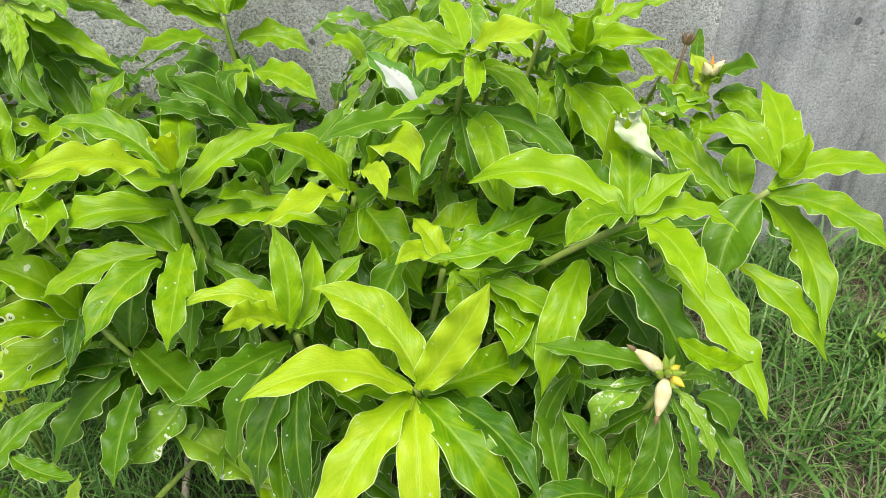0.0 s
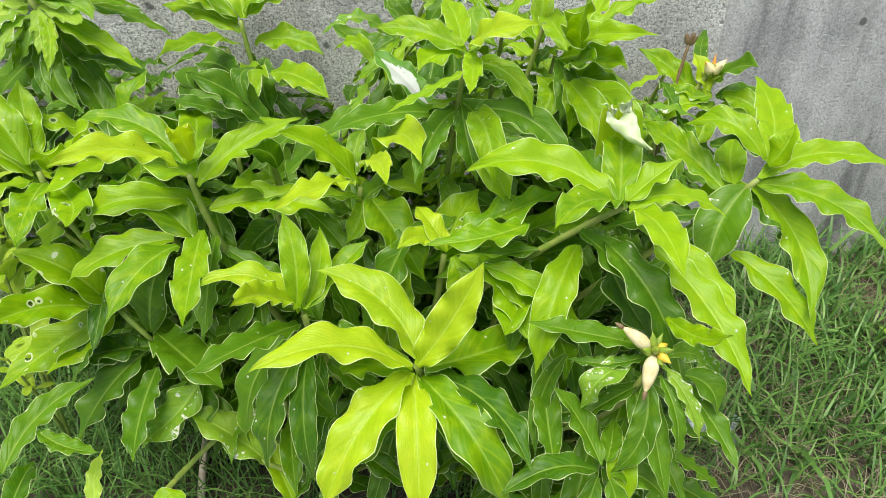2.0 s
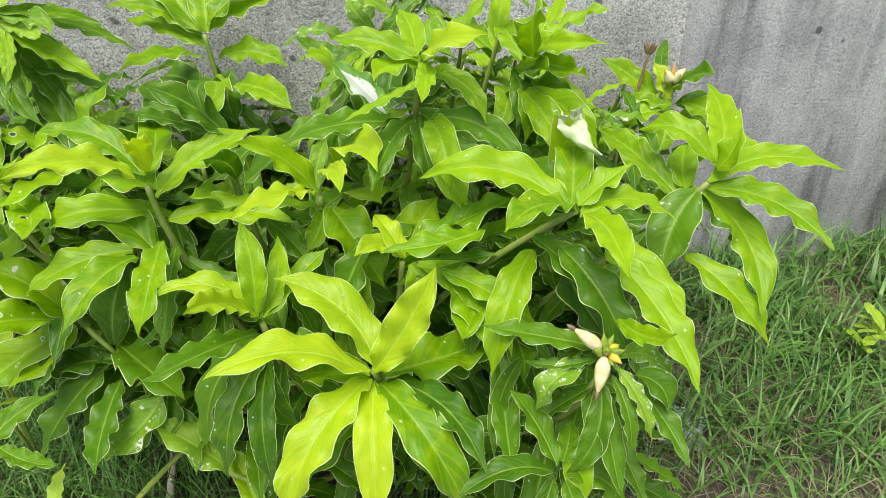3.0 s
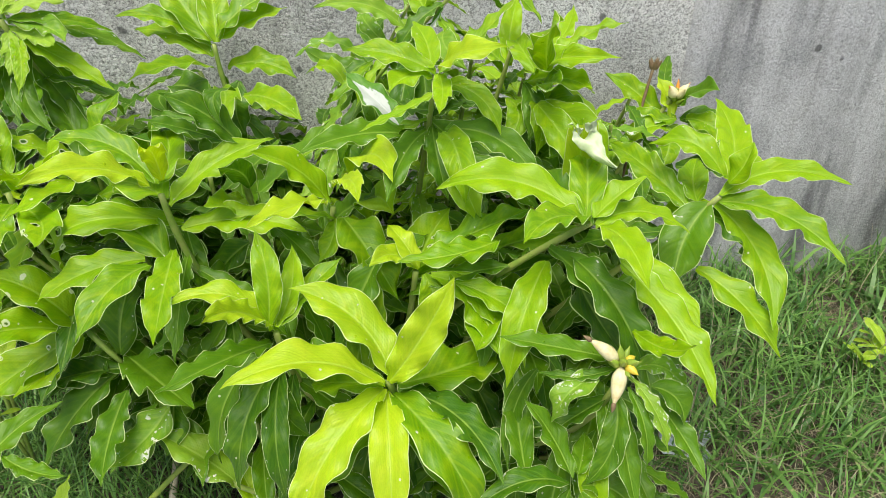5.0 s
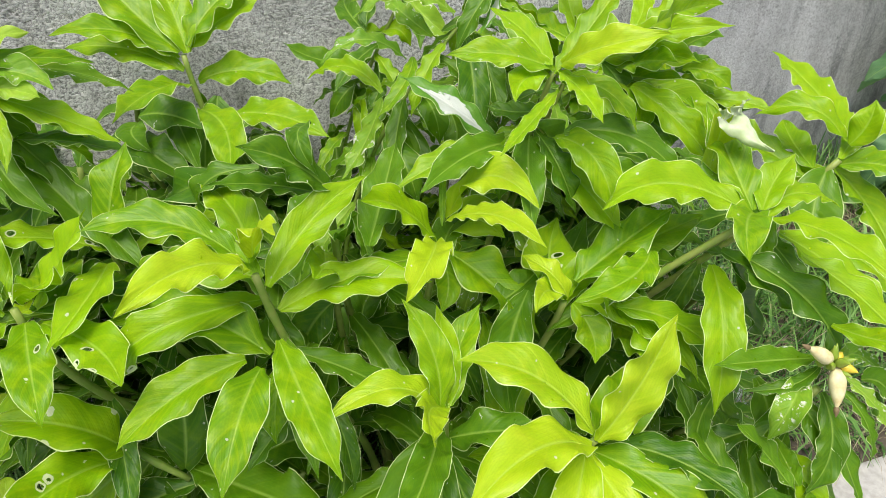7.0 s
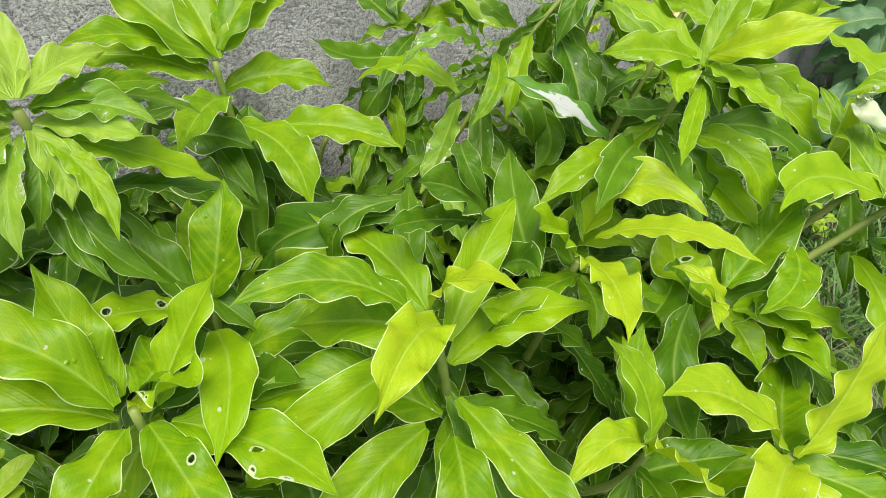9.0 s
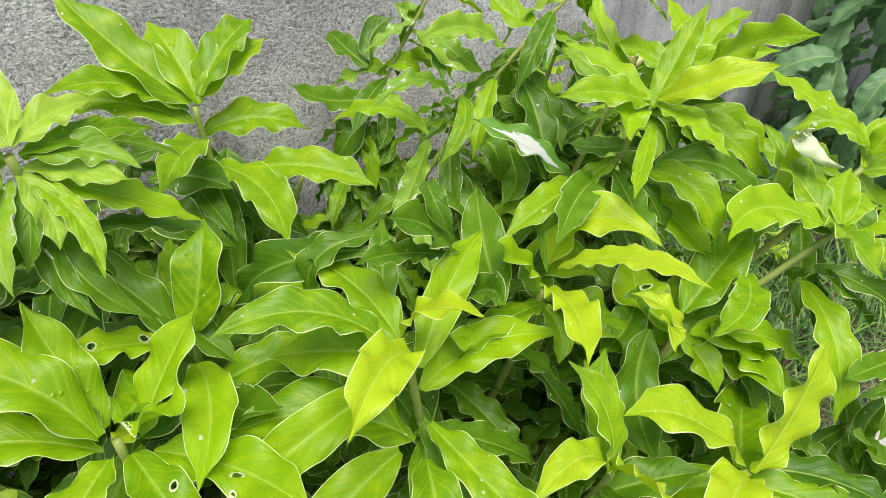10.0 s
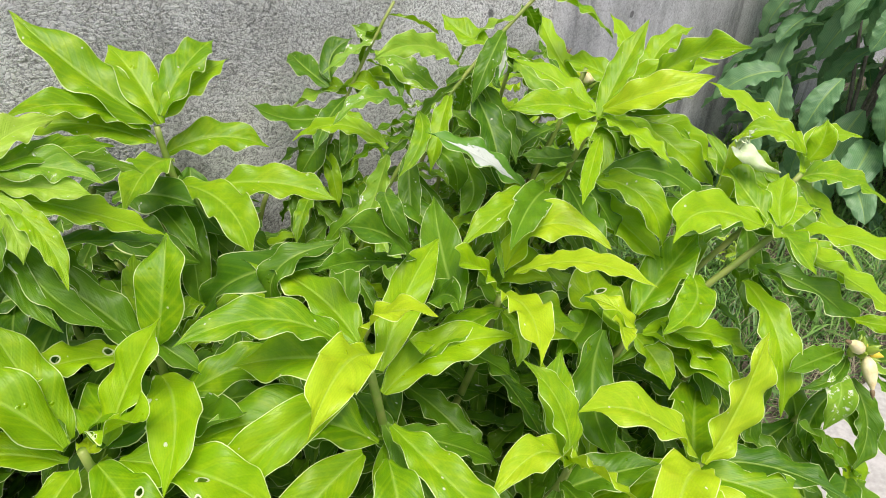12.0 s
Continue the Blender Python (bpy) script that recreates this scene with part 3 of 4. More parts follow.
leaf(s, (-0.012, 0.004, -0.044), 146, -50, 0.231, -0.008, -0.008, 0.055, -16, "d")
leaf(s, (-0.032, -0.008, -0.038), -138, -40, 0.168, 0.012, -0.004, 0.057, 28, "d")
leaf(s, (0.023, 0.025, -0.054), 100, -50, 0.225, 0.008, 0.017, 0.040, 0, "d")
leaf(s, (0.019, 0.030, -0.069), -60, -45, 0.178, 0.002, 0.031, 0.047, 0, "d")
leaf(s, (-0.008, 0.018, -0.111), -171, -34, 0.157, 0.010, 0.019, 0.091, 40, "d")
leaf(s, (-0.006, 0.003, -0.011), 125, -8, 0.209, 0.005, 0.010, 0.046, 24, "p")
leaf(s, (0.009, 0.006, -0.019), -22, -12, 0.103, -0.006, -0.017, 0.040, -24, "p")
leaf(s, (-0.010, 0.010, -0.037), -148, -35, 0.091, -0.011, 0.016, 0.040, 12, "m")
leaf(s, (0.002, 0.010, -0.034), -107, -44, 0.103, 0.009, -0.009, 0.030, 0, "d")
leaf(s, (0.007, 0.009, -0.030), -69, -35, 0.141, 0.010, -0.013, 0.034, 0, "m")
leaf(s, (-0.009, 0.000, -0.003), 152, 8, 0.093, 0.006, 0.011, 0.033, 24, "m")
# shoot V
s = shoot((-0.322, 1.064, 0.947), (-0.00, -0.20, 0.98))
leaf(s, (-0.007, 0.013, 0.032), -164, 24, 0.170, 0.003, 0.011, 0.040, 24, "d")
leaf(s, (0.003, 0.010, 0.037), -165, 42, 0.160, 0.013, 0.002, 0.066, 40, "d")
leaf(s, (0.042, -0.050, -0.030), 65, 12, 0.240, -0.012, -0.003, 0.076, 0, "d")
leaf(s, (-0.071, 0.077, -0.096), 63, 12, 0.200, -0.004, -0.001, 0.056, 0, "d")
leaf(s, (-0.006, 0.063, 0.119), -95, -30, 0.084, 0.034, 0.019, 0.036, 0, "d")
leaf(s, (0.013, -0.006, -0.043), -100, 39, 0.140, 0.013, -0.009, 0.058, -40, "d")
leaf(s, (-0.088, 0.064, 0.063), 177, -50, 0.131, 0.052, 0.000, 0.049, 12, "d")
leaf(s, (-0.100, 0.056, 0.048), 131, -40, 0.269, 0.052, -0.034, 0.084, 32, "d")
# shoot G
s = shoot((-0.649, 1.178, 0.890), (0.02, -0.00, 1.00))
leaf(s, (0.002, 0.002, 0.020), 51, 54, 0.144, 0.022, 0.012, 0.077, 0, "m")
leaf(s, (0.017, -0.001, 0.024), 36, -2, 0.079, 0.018, -0.001, 0.035, 0, "m")
leaf(s, (-0.007, 0.001, -0.000), 136, 39, 0.214, 0.012, 0.005, 0.068, 0, "d")
leaf(s, (-0.007, -0.002, -0.001), -154, 28, 0.205, 0.009, 0.021, 0.053, 24, "o")
leaf(s, (-0.007, -0.028, -0.010), -104, 6, 0.214, 0.014, -0.017, 0.070, 0, "o")
leaf(s, (-0.000, -0.043, -0.050), -9, 5, 0.184, 0.026, 0.004, 0.067, -20, "m")
leaf(s, (0.022, -0.006, -0.017), 31, -12, 0.226, 0.018, -0.017, 0.062, -8, "m")
leaf(s, (-0.005, 0.001, 0.016), 81, 7, 0.200, 0.005, -0.006, 0.044, 0, "m")
leaf(s, (0.004, -0.001, -0.064), -74, 25, 0.200, -0.018, 0.013, 0.073, -4, "d")
# shoot J
s = shoot((-0.766, 1.063, 0.894), (-0.05, -0.00, 1.00))
leaf(s, (0.025, 0.010, -0.039), -169, -58, 0.300, -0.013, 0.045, 0.070, 40, "m")
leaf(s, (-0.015, -0.003, 0.016), 151, 35, 0.206, 0.028, 0.008, 0.083, 10, "m")
leaf(s, (-0.017, -0.000, -0.010), 167, 8, 0.211, 0.026, 0.009, 0.077, 0, "m")
leaf(s, (-0.006, 0.014, 0.009), 113, 55, 0.164, 0.001, -0.003, 0.066, 0, "m")
leaf(s, (0.009, 0.001, 0.021), 67, -16, 0.140, -0.004, 0.007, 0.072, 0, "m")
leaf(s, (-0.012, -0.010, -0.015), -122, -4, 0.190, 0.014, 0.004, 0.070, 0, "m")
leaf(s, (0.010, -0.012, -0.018), -78, -6, 0.190, 0.012, 0.000, 0.068, 0, "o")
leaf(s, (0.032, -0.019, -0.019), -57, 6, 0.215, -0.007, -0.020, 0.078, 0, "o")
leaf(s, (0.020, -0.000, -0.011), 43, -20, 0.240, 0.004, -0.005, 0.098, -4, "d")
leaf(s, (-0.012, 0.002, 0.021), 118, 1, 0.260, 0.028, 0.021, 0.054, 0, "d")
leaf(s, (-0.002, -0.000, -0.010), 57, -26, 0.050, 0.003, -0.000, 0.035, -4, "y")
leaf(s, (0.018, 0.003, 0.005), -60, 40, 0.110, -0.001, -0.011, 0.072, 0, "o")
leaf(s, (0.024, 0.006, -0.013), 20, 50, 0.161, -0.005, -0.011, 0.068, 0, "m")
# shoot U
s = shoot((0.037, 1.104, 1.101), (0.10, -0.29, 0.95), skirt=18, first=0.10, droop=-26, slim=0.82)
leaf(s, (-0.046, 0.047, -0.139), -167, -4, 0.213, 0.022, -0.005, 0.062, 20, "o")
leaf(s, (-0.006, 0.027, -0.132), -61, -30, 0.207, 0.008, -0.004, 0.070, -24, "m")
leaf(s, (0.011, -0.005, -0.107), -73, -30, 0.159, 0.043, -0.001, 0.067, -20, "m")
leaf(s, (0.018, -0.021, -0.093), -29, -20, 0.199, 0.030, -0.012, 0.062, -36, "d")
leaf(s, (0.036, -0.059, -0.123), -18, -30, 0.190, 0.013, 0.005, 0.052, -40, "d")
leaf(s, (0.101, 0.016, -0.164), 10, -36, 0.165, 0.030, 0.020, 0.055, -36, "d")
leaf(s, (-0.132, 0.047, -0.333), -58, 36, 0.120, 0.048, -0.002, 0.105, -40, "m")
leaf(s, (-0.059, 0.084, -0.143), 141, 28, 0.192, 0.010, -0.004, 0.066, 16, "w")
leaf(s, (0.001, -0.001, 0.005), 170, 11, 0.165, 0.014, -0.002, 0.057, 32, "m")
leaf(s, (-0.007, -0.004, 0.013), 103, 15, 0.163, 0.004, 0.009, 0.053, 0, "m")
leaf(s, (0.012, -0.005, 0.013), -46, 24, 0.165, 0.013, 0.023, 0.062, -40, "y")
leaf(s, (0.007, -0.001, 0.002), -90, -7, 0.149, 0.004, -0.006, 0.039, 0, "m")
leaf(s, (-0.004, 0.002, -0.004), -146, -7, 0.089, 0.010, 0.014, 0.056, 24, "m")
leaf(s, (-0.006, 0.030, -0.100), -7, -42, 0.171, -0.008, -0.021, 0.083, -32, "d")
leaf(s, (-0.006, 0.033, -0.112), -75, -42, 0.149, 0.027, 0.010, 0.052, 0, "d")
leaf(s, (-0.031, 0.041, -0.132), -146, 6, 0.250, 0.017, 0.007, 0.063, 28, "d")
leaf(s, (-0.021, 0.042, -0.138), -143, -42, 0.101, 0.021, 0.000, 0.069, 8, "d")
leaf(s, (-0.002, 0.021, -0.070), 141, -4, 0.095, -0.008, 0.001, 0.042, 32, "d")
leaf(s, (0.004, -0.006, -0.012), -31, -30, 0.150, 0.024, -0.015, 0.044, -30, "m")
leaf(s, (0.003, -0.005, -0.002), 20, 40, 0.190, -0.008, -0.006, 0.051, 0, "m")
leaf(s, (0.008, -0.010, -0.025), -142, -11, 0.176, -0.004, 0.001, 0.030, 0, "m")
# shoot H
s = shoot((0.190, 1.280, 1.100), (0.19, -0.24, 0.95), skirt=20, first=0.09, droop=-26, slim=0.80)
leaf(s, (0.058, -0.095, -0.016), -97, 33, 0.233, 0.020, 0.005, 0.080, -40, "m")
leaf(s, (0.044, -0.071, -0.031), 101, 8, 0.160, 0.017, -0.010, 0.057, 28, "m")
leaf(s, (0.058, -0.095, -0.016), 12, 27, 0.170, 0.010, -0.022, 0.058, 0, "m")
leaf(s, (0.043, -0.065, -0.001), 59, 21, 0.180, -0.006, 0.017, 0.042, 0, "m")
leaf(s, (-0.012, 0.010, -0.036), 112, 11, 0.180, -0.004, -0.003, 0.060, 8, "m")
leaf(s, (-0.005, 0.023, -0.113), -100, -30, 0.134, 0.021, -0.033, 0.056, 0, "m")
leaf(s, (0.007, 0.021, -0.124), -35, -30, 0.158, 0.056, 0.029, 0.072, -20, "m")
leaf(s, (0.032, 0.010, -0.114), -64, 2, 0.200, 0.021, -0.023, 0.068, -24, "m")
leaf(s, (-0.002, 0.008, -0.040), 80, 31, 0.200, -0.003, -0.008, 0.053, 0, "m")
leaf(s, (0.033, 0.003, -0.071), -54, 10, 0.180, 0.012, -0.011, 0.068, -36, "m")
leaf(s, (0.016, 0.007, -0.062), -43, 20, 0.240, 0.023, 0.027, 0.057, -40, "m")
leaf(s, (-0.022, 0.038, -0.167), 130, 4, 0.200, 0.025, -0.003, 0.080, 20, "d")
leaf(s, (-0.045, 0.059, -0.239), -38, 5, 0.180, 0.011, -0.018, 0.079, -28, "d")
leaf(s, (0.054, 0.010, -0.167), -21, -42, 0.174, 0.014, 0.003, 0.085, -28, "d")
leaf(s, (0.045, -0.088, -0.086), -58, -30, 0.195, 0.021, 0.013, 0.070, -32, "m")
leaf(s, (0.043, -0.084, -0.100), -38, -21, 0.180, 0.032, 0.002, 0.072, -36, "m")
leaf(s, (0.045, -0.021, -0.105), -90, -35, 0.127, 0.042, -0.011, 0.056, 0, "m")
leaf(s, (0.065, -0.038, -0.106), -54, -30, 0.139, 0.036, 0.016, 0.058, -20, "m")
leaf(s, (0.059, -0.034, -0.094), -25, -25, 0.134, 0.018, -0.021, 0.057, -36, "m")
leaf(s, (0.049, -0.026, -0.077), -80, 22, 0.150, 0.007, -0.004, 0.062, -40, "m")
leaf(s, (0.028, -0.011, -0.070), -88, -45, 0.121, 0.010, -0.014, 0.056, 0, "d")
leaf(s, (-0.013, 0.033, -0.210), -69, 11, 0.140, 0.017, -0.006, 0.052, -28, "d")
leaf(s, (0.051, -0.016, -0.241), -76, 12, 0.140, 0.014, -0.009, 0.062, -28, "d")
leaf(s, (0.059, -0.057, -0.138), -94, -1, 0.160, -0.019, -0.040, 0.060, -4, "d")
# shoot X
s = shoot((0.706, 1.755, 0.851), (0.36, -0.10, 0.93))
leaf(s, (0.026, -0.036, -0.074), -47, -15, 0.141, 0.024, 0.010, 0.072, -32, "m")
leaf(s, (0.019, -0.037, -0.110), -23, -20, 0.154, 0.014, -0.014, 0.080, -36, "m")
leaf(s, (-0.006, -0.011, -0.081), 124, 53, 0.125, 0.007, 0.007, 0.059, 24, "y")
leaf(s, (0.011, -0.011, -0.050), -65, 34, 0.152, 0.020, -0.005, 0.084, -40, "d")
leaf(s, (-0.019, 0.006, -0.041), 74, 10, 0.305, -0.001, -0.013, 0.045, 0, "d")
leaf(s, (0.007, -0.012, -0.081), 174, 10, 0.140, -0.017, -0.006, 0.075, 36, "m")
leaf(s, (0.016, -0.018, -0.086), 11, -20, 0.154, 0.030, 0.007, 0.074, -40, "d")
leaf(s, (-0.007, -0.008, -0.115), -166, -20, 0.150, 0.044, -0.018, 0.083, 16, "m")
leaf(s, (-0.022, 0.002, -0.103), 152, 33, 0.217, 0.014, 0.006, 0.081, 32, "m")
leaf(s, (-0.011, -0.007, -0.132), -113, -40, 0.106, 0.009, -0.016, 0.073, 0, "m")
leaf(s, (0.033, -0.069, -0.157), -41, 1, 0.230, 0.009, -0.027, 0.065, -32, "m")
leaf(s, (0.009, -0.068, -0.205), -34, 15, 0.196, -0.024, -0.049, 0.105, -28, "d")
# shoot T
s = shoot((-0.232, 0.813, 0.756), (-0.05, -0.20, 0.98))
leaf(s, (-0.006, -0.004, 0.009), -173, 23, 0.167, 0.042, 0.008, 0.057, 12, "y")
leaf(s, (-0.003, -0.004, 0.016), -110, 38, 0.196, 0.018, 0.013, 0.052, 36, "y")
leaf(s, (-0.009, -0.006, 0.020), 105, 57, 0.160, 0.019, 0.010, 0.054, 0, "m")
leaf(s, (0.002, -0.001, 0.013), 79, 44, 0.143, -0.017, 0.007, 0.049, 0, "m")
leaf(s, (0.007, 0.000, 0.014), 55, 17, 0.171, -0.007, -0.013, 0.061, 0, "m")
leaf(s, (-0.011, -0.001, -0.021), -119, 18, 0.240, 0.014, -0.011, 0.059, 12, "d")
leaf(s, (-0.020, -0.004, -0.030), -132, -56, 0.217, 0.029, 0.015, 0.075, 4, "d")
leaf(s, (-0.005, 0.010, -0.069), -109, -42, 0.219, 0.060, -0.004, 0.064, 0, "d")
leaf(s, (-0.009, 0.013, -0.098), -51, -42, 0.126, 0.025, 0.031, 0.052, 0, "d")
leaf(s, (0.007, 0.017, -0.075), -32, 23, 0.150, 0.004, -0.002, 0.072, -12, "d")
leaf(s, (-0.003, 0.014, -0.086), -83, -42, 0.224, 0.068, 0.006, 0.051, 0, "d")
# shoot S
s = shoot((-0.622, 1.006, 0.524), (0.64, -0.13, -0.76))
leaf(s, (-0.080, 0.004, 0.080), -123, 24, 0.240, 0.018, 0.020, 0.089, 28, "o")
leaf(s, (-0.077, -0.002, 0.069), -154, -25, 0.254, -0.002, 0.019, 0.096, 24, "o")
leaf(s, (-0.065, 0.007, 0.070), -136, -25, 0.169, -0.020, 0.017, 0.092, 16, "m")
leaf(s, (-0.075, 0.014, 0.089), 178, 38, 0.200, 0.045, -0.018, 0.104, 4, "o")
leaf(s, (-0.003, 0.010, 0.016), 83, 45, 0.160, 0.060, 0.021, 0.090, 0, "d")
leaf(s, (0.104, 0.030, -0.030), -6, 7, 0.160, 0.029, 0.006, 0.090, -12, "d")
leaf(s, (-0.021, -0.024, -0.011), -174, -20, 0.140, 0.003, 0.034, 0.081, 20, "d")
leaf(s, (0.009, 0.012, 0.007), -45, 11, 0.311, 0.005, 0.003, 0.105, 0, "d")
leaf(s, (-0.008, -0.017, -0.014), -145, -42, 0.254, 0.004, 0.026, 0.093, 20, "d")
leaf(s, (0.012, -0.034, -0.045), -84, -11, 0.216, -0.006, 0.012, 0.071, 0, "d")
leaf(s, (0.005, -0.005, -0.011), -176, -11, 0.180, 0.010, -0.001, 0.077, 12, "d")
leaf(s, (0.069, -0.040, -0.079), -139, -42, 0.171, -0.016, -0.001, 0.092, 12, "d")
leaf(s, (0.099, -0.029, -0.083), -92, -42, 0.111, -0.003, -0.004, 0.078, 0, "d")
# shoot K
s = shoot((0.000, 0.930, 0.800), (0.10, -0.20, 0.98))
leaf(s, (0.023, 0.012, 0.026), 13, 20, 0.203, 0.003, 0.000, 0.091, 0, "m")
leaf(s, (0.027, -0.008, -0.005), -34, -32, 0.229, 0.020, -0.036, 0.073, -20, "m")
leaf(s, (0.070, -0.038, 0.001), -21, -32, 0.221, 0.021, -0.009, 0.062, -20, "m")
leaf(s, (-0.032, 0.035, -0.047), 45, 8, 0.260, -0.020, 0.001, 0.072, 0, "d")
leaf(s, (-0.017, 0.011, -0.023), 33, 5, 0.199, -0.006, 0.000, 0.053, 0, "m")
leaf(s, (0.006, -0.002, 0.007), 133, 33, 0.100, 0.023, -0.010, 0.049, 0, "y")
leaf(s, (-0.004, -0.001, 0.006), -141, 25, 0.100, 0.020, 0.011, 0.047, 24, "y")
leaf(s, (0.006, -0.002, 0.007), 71, 10, 0.180, -0.022, -0.020, 0.105, 0, "o")
leaf(s, (0.015, -0.001, -0.006), -90, -30, 0.100, -0.012, -0.018, 0.064, 0, "m")
leaf(s, (0.062, -0.012, 0.003), -56, -30, 0.172, -0.020, -0.022, 0.079, 0, "m")
leaf(s, (-0.060, 0.004, 0.037), -119, -42, 0.198, -0.024, 0.020, 0.077, 0, "d")
# shoot P
s = shoot((-0.110, 0.882, 0.595), (-0.05, -0.10, 0.99), skirt=6)
leaf(s, (0.015, 0.000, 0.005), 88, 78, 0.235, -0.010, 0.013, 0.058, 0, "m")
leaf(s, (-0.012, -0.002, -0.008), 80, 39, 0.204, 0.025, 0.009, 0.065, 0, "m")
leaf(s, (-0.050, 0.010, 0.000), 170, 70, 0.240, 0.013, 0.009, 0.049, 0, "d")
# shoot N
s = shoot((0.318, 0.714, 0.719), (0.24, -0.14, 0.96))
leaf(s, (-0.006, 0.021, 0.044), -180, 14, 0.183, -0.000, 0.001, 0.049, 16, "d")
leaf(s, (0.029, 0.004, 0.036), -6, -25, 0.100, 0.009, -0.022, 0.042, -20, "s")
leaf(s, (0.044, -0.025, 0.012), -48, -38, 0.154, -0.012, -0.022, 0.044, -4, "d")
leaf(s, (0.020, -0.002, 0.026), -59, -40, 0.128, 0.019, -0.001, 0.032, 0, "s")
leaf(s, (0.006, -0.004, -0.014), -79, -48, 0.175, 0.004, 0.004, 0.047, 0, "d")
leaf(s, (0.018, -0.012, 0.012), -76, -50, 0.129, 0.022, -0.004, 0.029, 0, "d")
leaf(s, (-0.004, 0.002, -0.021), -165, -30, 0.137, -0.016, 0.015, 0.045, 0, "d")
leaf(s, (-0.023, 0.014, 0.007), -150, -30, 0.102, 0.041, -0.009, 0.052, 0, "s")
leaf(s, (0.052, -0.020, 0.020), -33, -40, 0.076, 0.011, -0.013, 0.054, -16, "d")
leaf(s, (0.029, 0.040, 0.083), -70, 29, 0.150, -0.018, -0.002, 0.041, -28, "m")
leaf(s, (-0.113, 0.062, -0.014), -122, -60, 0.185, -0.020, 0.025, 0.039, 0, "d")
leaf(s, (-0.015, 0.008, -0.105), -122, -51, 0.111, -0.013, 0.005, 0.043, 0, "d")
leaf(s, (0.001, -0.007, -0.002), -124, -55, 0.156, 0.006, -0.024, 0.051, 0, "d")
leaf(s, (-0.013, 0.023, -0.037), -88, -30, 0.118, 0.006, -0.008, 0.047, -16, "d")
leaf(s, (0.007, 0.016, 0.029), 178, -5, 0.129, 0.001, -0.018, 0.027, 0, "d")
leaf(s, (-0.032, 0.012, -0.134), -163, -50, 0.131, -0.016, 0.007, 0.049, 0, "d")
leaf(s, (-0.031, 0.001, -0.139), -91, -50, 0.108, 0.010, -0.001, 0.055, -16, "d")
leaf(s, (-0.028, -0.005, -0.128), -88, -30, 0.113, 0.029, 0.006, 0.056, -12, "m")
leaf(s, (-0.031, 0.082, -0.052), -116, -55, 0.152, -0.018, -0.031, 0.065, 0, "d")
# shoot Q
s = shoot((0.230, 0.620, 0.560), (0.10, -0.29, 0.95))
leaf(s, (0.015, 0.009, 0.034), -161, 3, 0.163, 0.033, 0.002, 0.053, 0, "d")
leaf(s, (0.020, 0.016, 0.041), 135, 44, 0.140, -0.004, 0.011, 0.052, 0, "d")
leaf(s, (0.033, 0.005, 0.035), 4, -42, 0.160, 0.011, -0.021, 0.060, -20, "d")
leaf(s, (0.029, 0.018, 0.046), 73, -3, 0.100, -0.004, 0.002, 0.040, 0, "d")
leaf(s, (0.015, 0.004, 0.029), -110, -42, 0.114, -0.014, 0.006, 0.043, 0, "d")
leaf(s, (0.032, -0.002, 0.029), -76, -42, 0.106, -0.013, -0.009, 0.049, 0, "d")
leaf(s, (-0.051, 0.021, 0.034), 92, 21, 0.240, -0.029, 0.000, 0.057, 0, "d")
# shoot L
s = shoot((0.140, 1.345, 1.245), (0.74, -0.16, 0.65), skirt=26, first=0.03, droop=-34, reach=0.62, slim=0.62)
leaf(s, (-0.304, 0.057, -0.280), -155, -50, 0.170, -0.017, 0.005, 0.053, 0, "s")
leaf(s, (-0.302, 0.061, -0.271), 128, -5, 0.193, 0.034, 0.016, 0.045, 28, "m")
leaf(s, (-0.253, 0.059, -0.213), -179, 5, 0.156, 0.039, 0.006, 0.042, 28, "s")
leaf(s, (-0.241, 0.053, -0.208), -138, -28, 0.146, 0.014, -0.024, 0.036, 0, "m")
leaf(s, (-0.205, 0.048, -0.172), 124, 25, 0.118, 0.014, -0.021, 0.045, 28, "s")
leaf(s, (-0.165, 0.041, -0.135), -172, 15, 0.195, 0.029, 0.005, 0.054, 40, "s")
leaf(s, (-0.161, 0.033, -0.142), 71, -72, 0.145, 0.019, 0.017, 0.042, 0, "s")
leaf(s, (-0.161, 0.023, -0.161), 28, -45, 0.266, 0.012, 0.009, 0.049, 4, "s")
leaf(s, (-0.086, 0.016, -0.080), -134, -34, 0.114, -0.012, -0.003, 0.021, 0, "w")
leaf(s, (-0.136, 0.003, -0.162), -84, -50, 0.153, -0.004, -0.006, 0.058, -8, "d")
leaf(s, (-0.083, -0.001, -0.103), 25, -45, 0.240, 0.006, 0.001, 0.058, 0, "m")
leaf(s, (-0.079, -0.016, -0.122), -69, -25, 0.120, 0.014, 0.029, 0.059, -28, "s")
leaf(s, (-0.111, 0.023, -0.098), 115, 20, 0.105, -0.011, 0.002, 0.059, 28, "m")
leaf(s, (-0.298, 0.035, -0.309), -81, -45, 0.144, -0.000, -0.031, 0.053, -4, "d")
leaf(s, (-0.244, 0.020, -0.265), -75, -45, 0.103, 0.041, 0.007, 0.057, -12, "d")
leaf(s, (-0.188, 0.041, -0.163), -11, -5, 0.108, 0.016, -0.009, 0.031, -32, "d")
leaf(s, (-0.201, -0.020, -0.279), -126, -41, 0.119, -0.014, -0.030, 0.054, 0, "d")
leaf(s, (-0.309, 0.022, -0.346), -73, -42, 0.140, 0.034, 0.007, 0.067, -4, "d")
leaf(s, (-0.153, 0.013, -0.171), -103, -42, 0.199, 0.018, -0.005, 0.065, 0, "d")
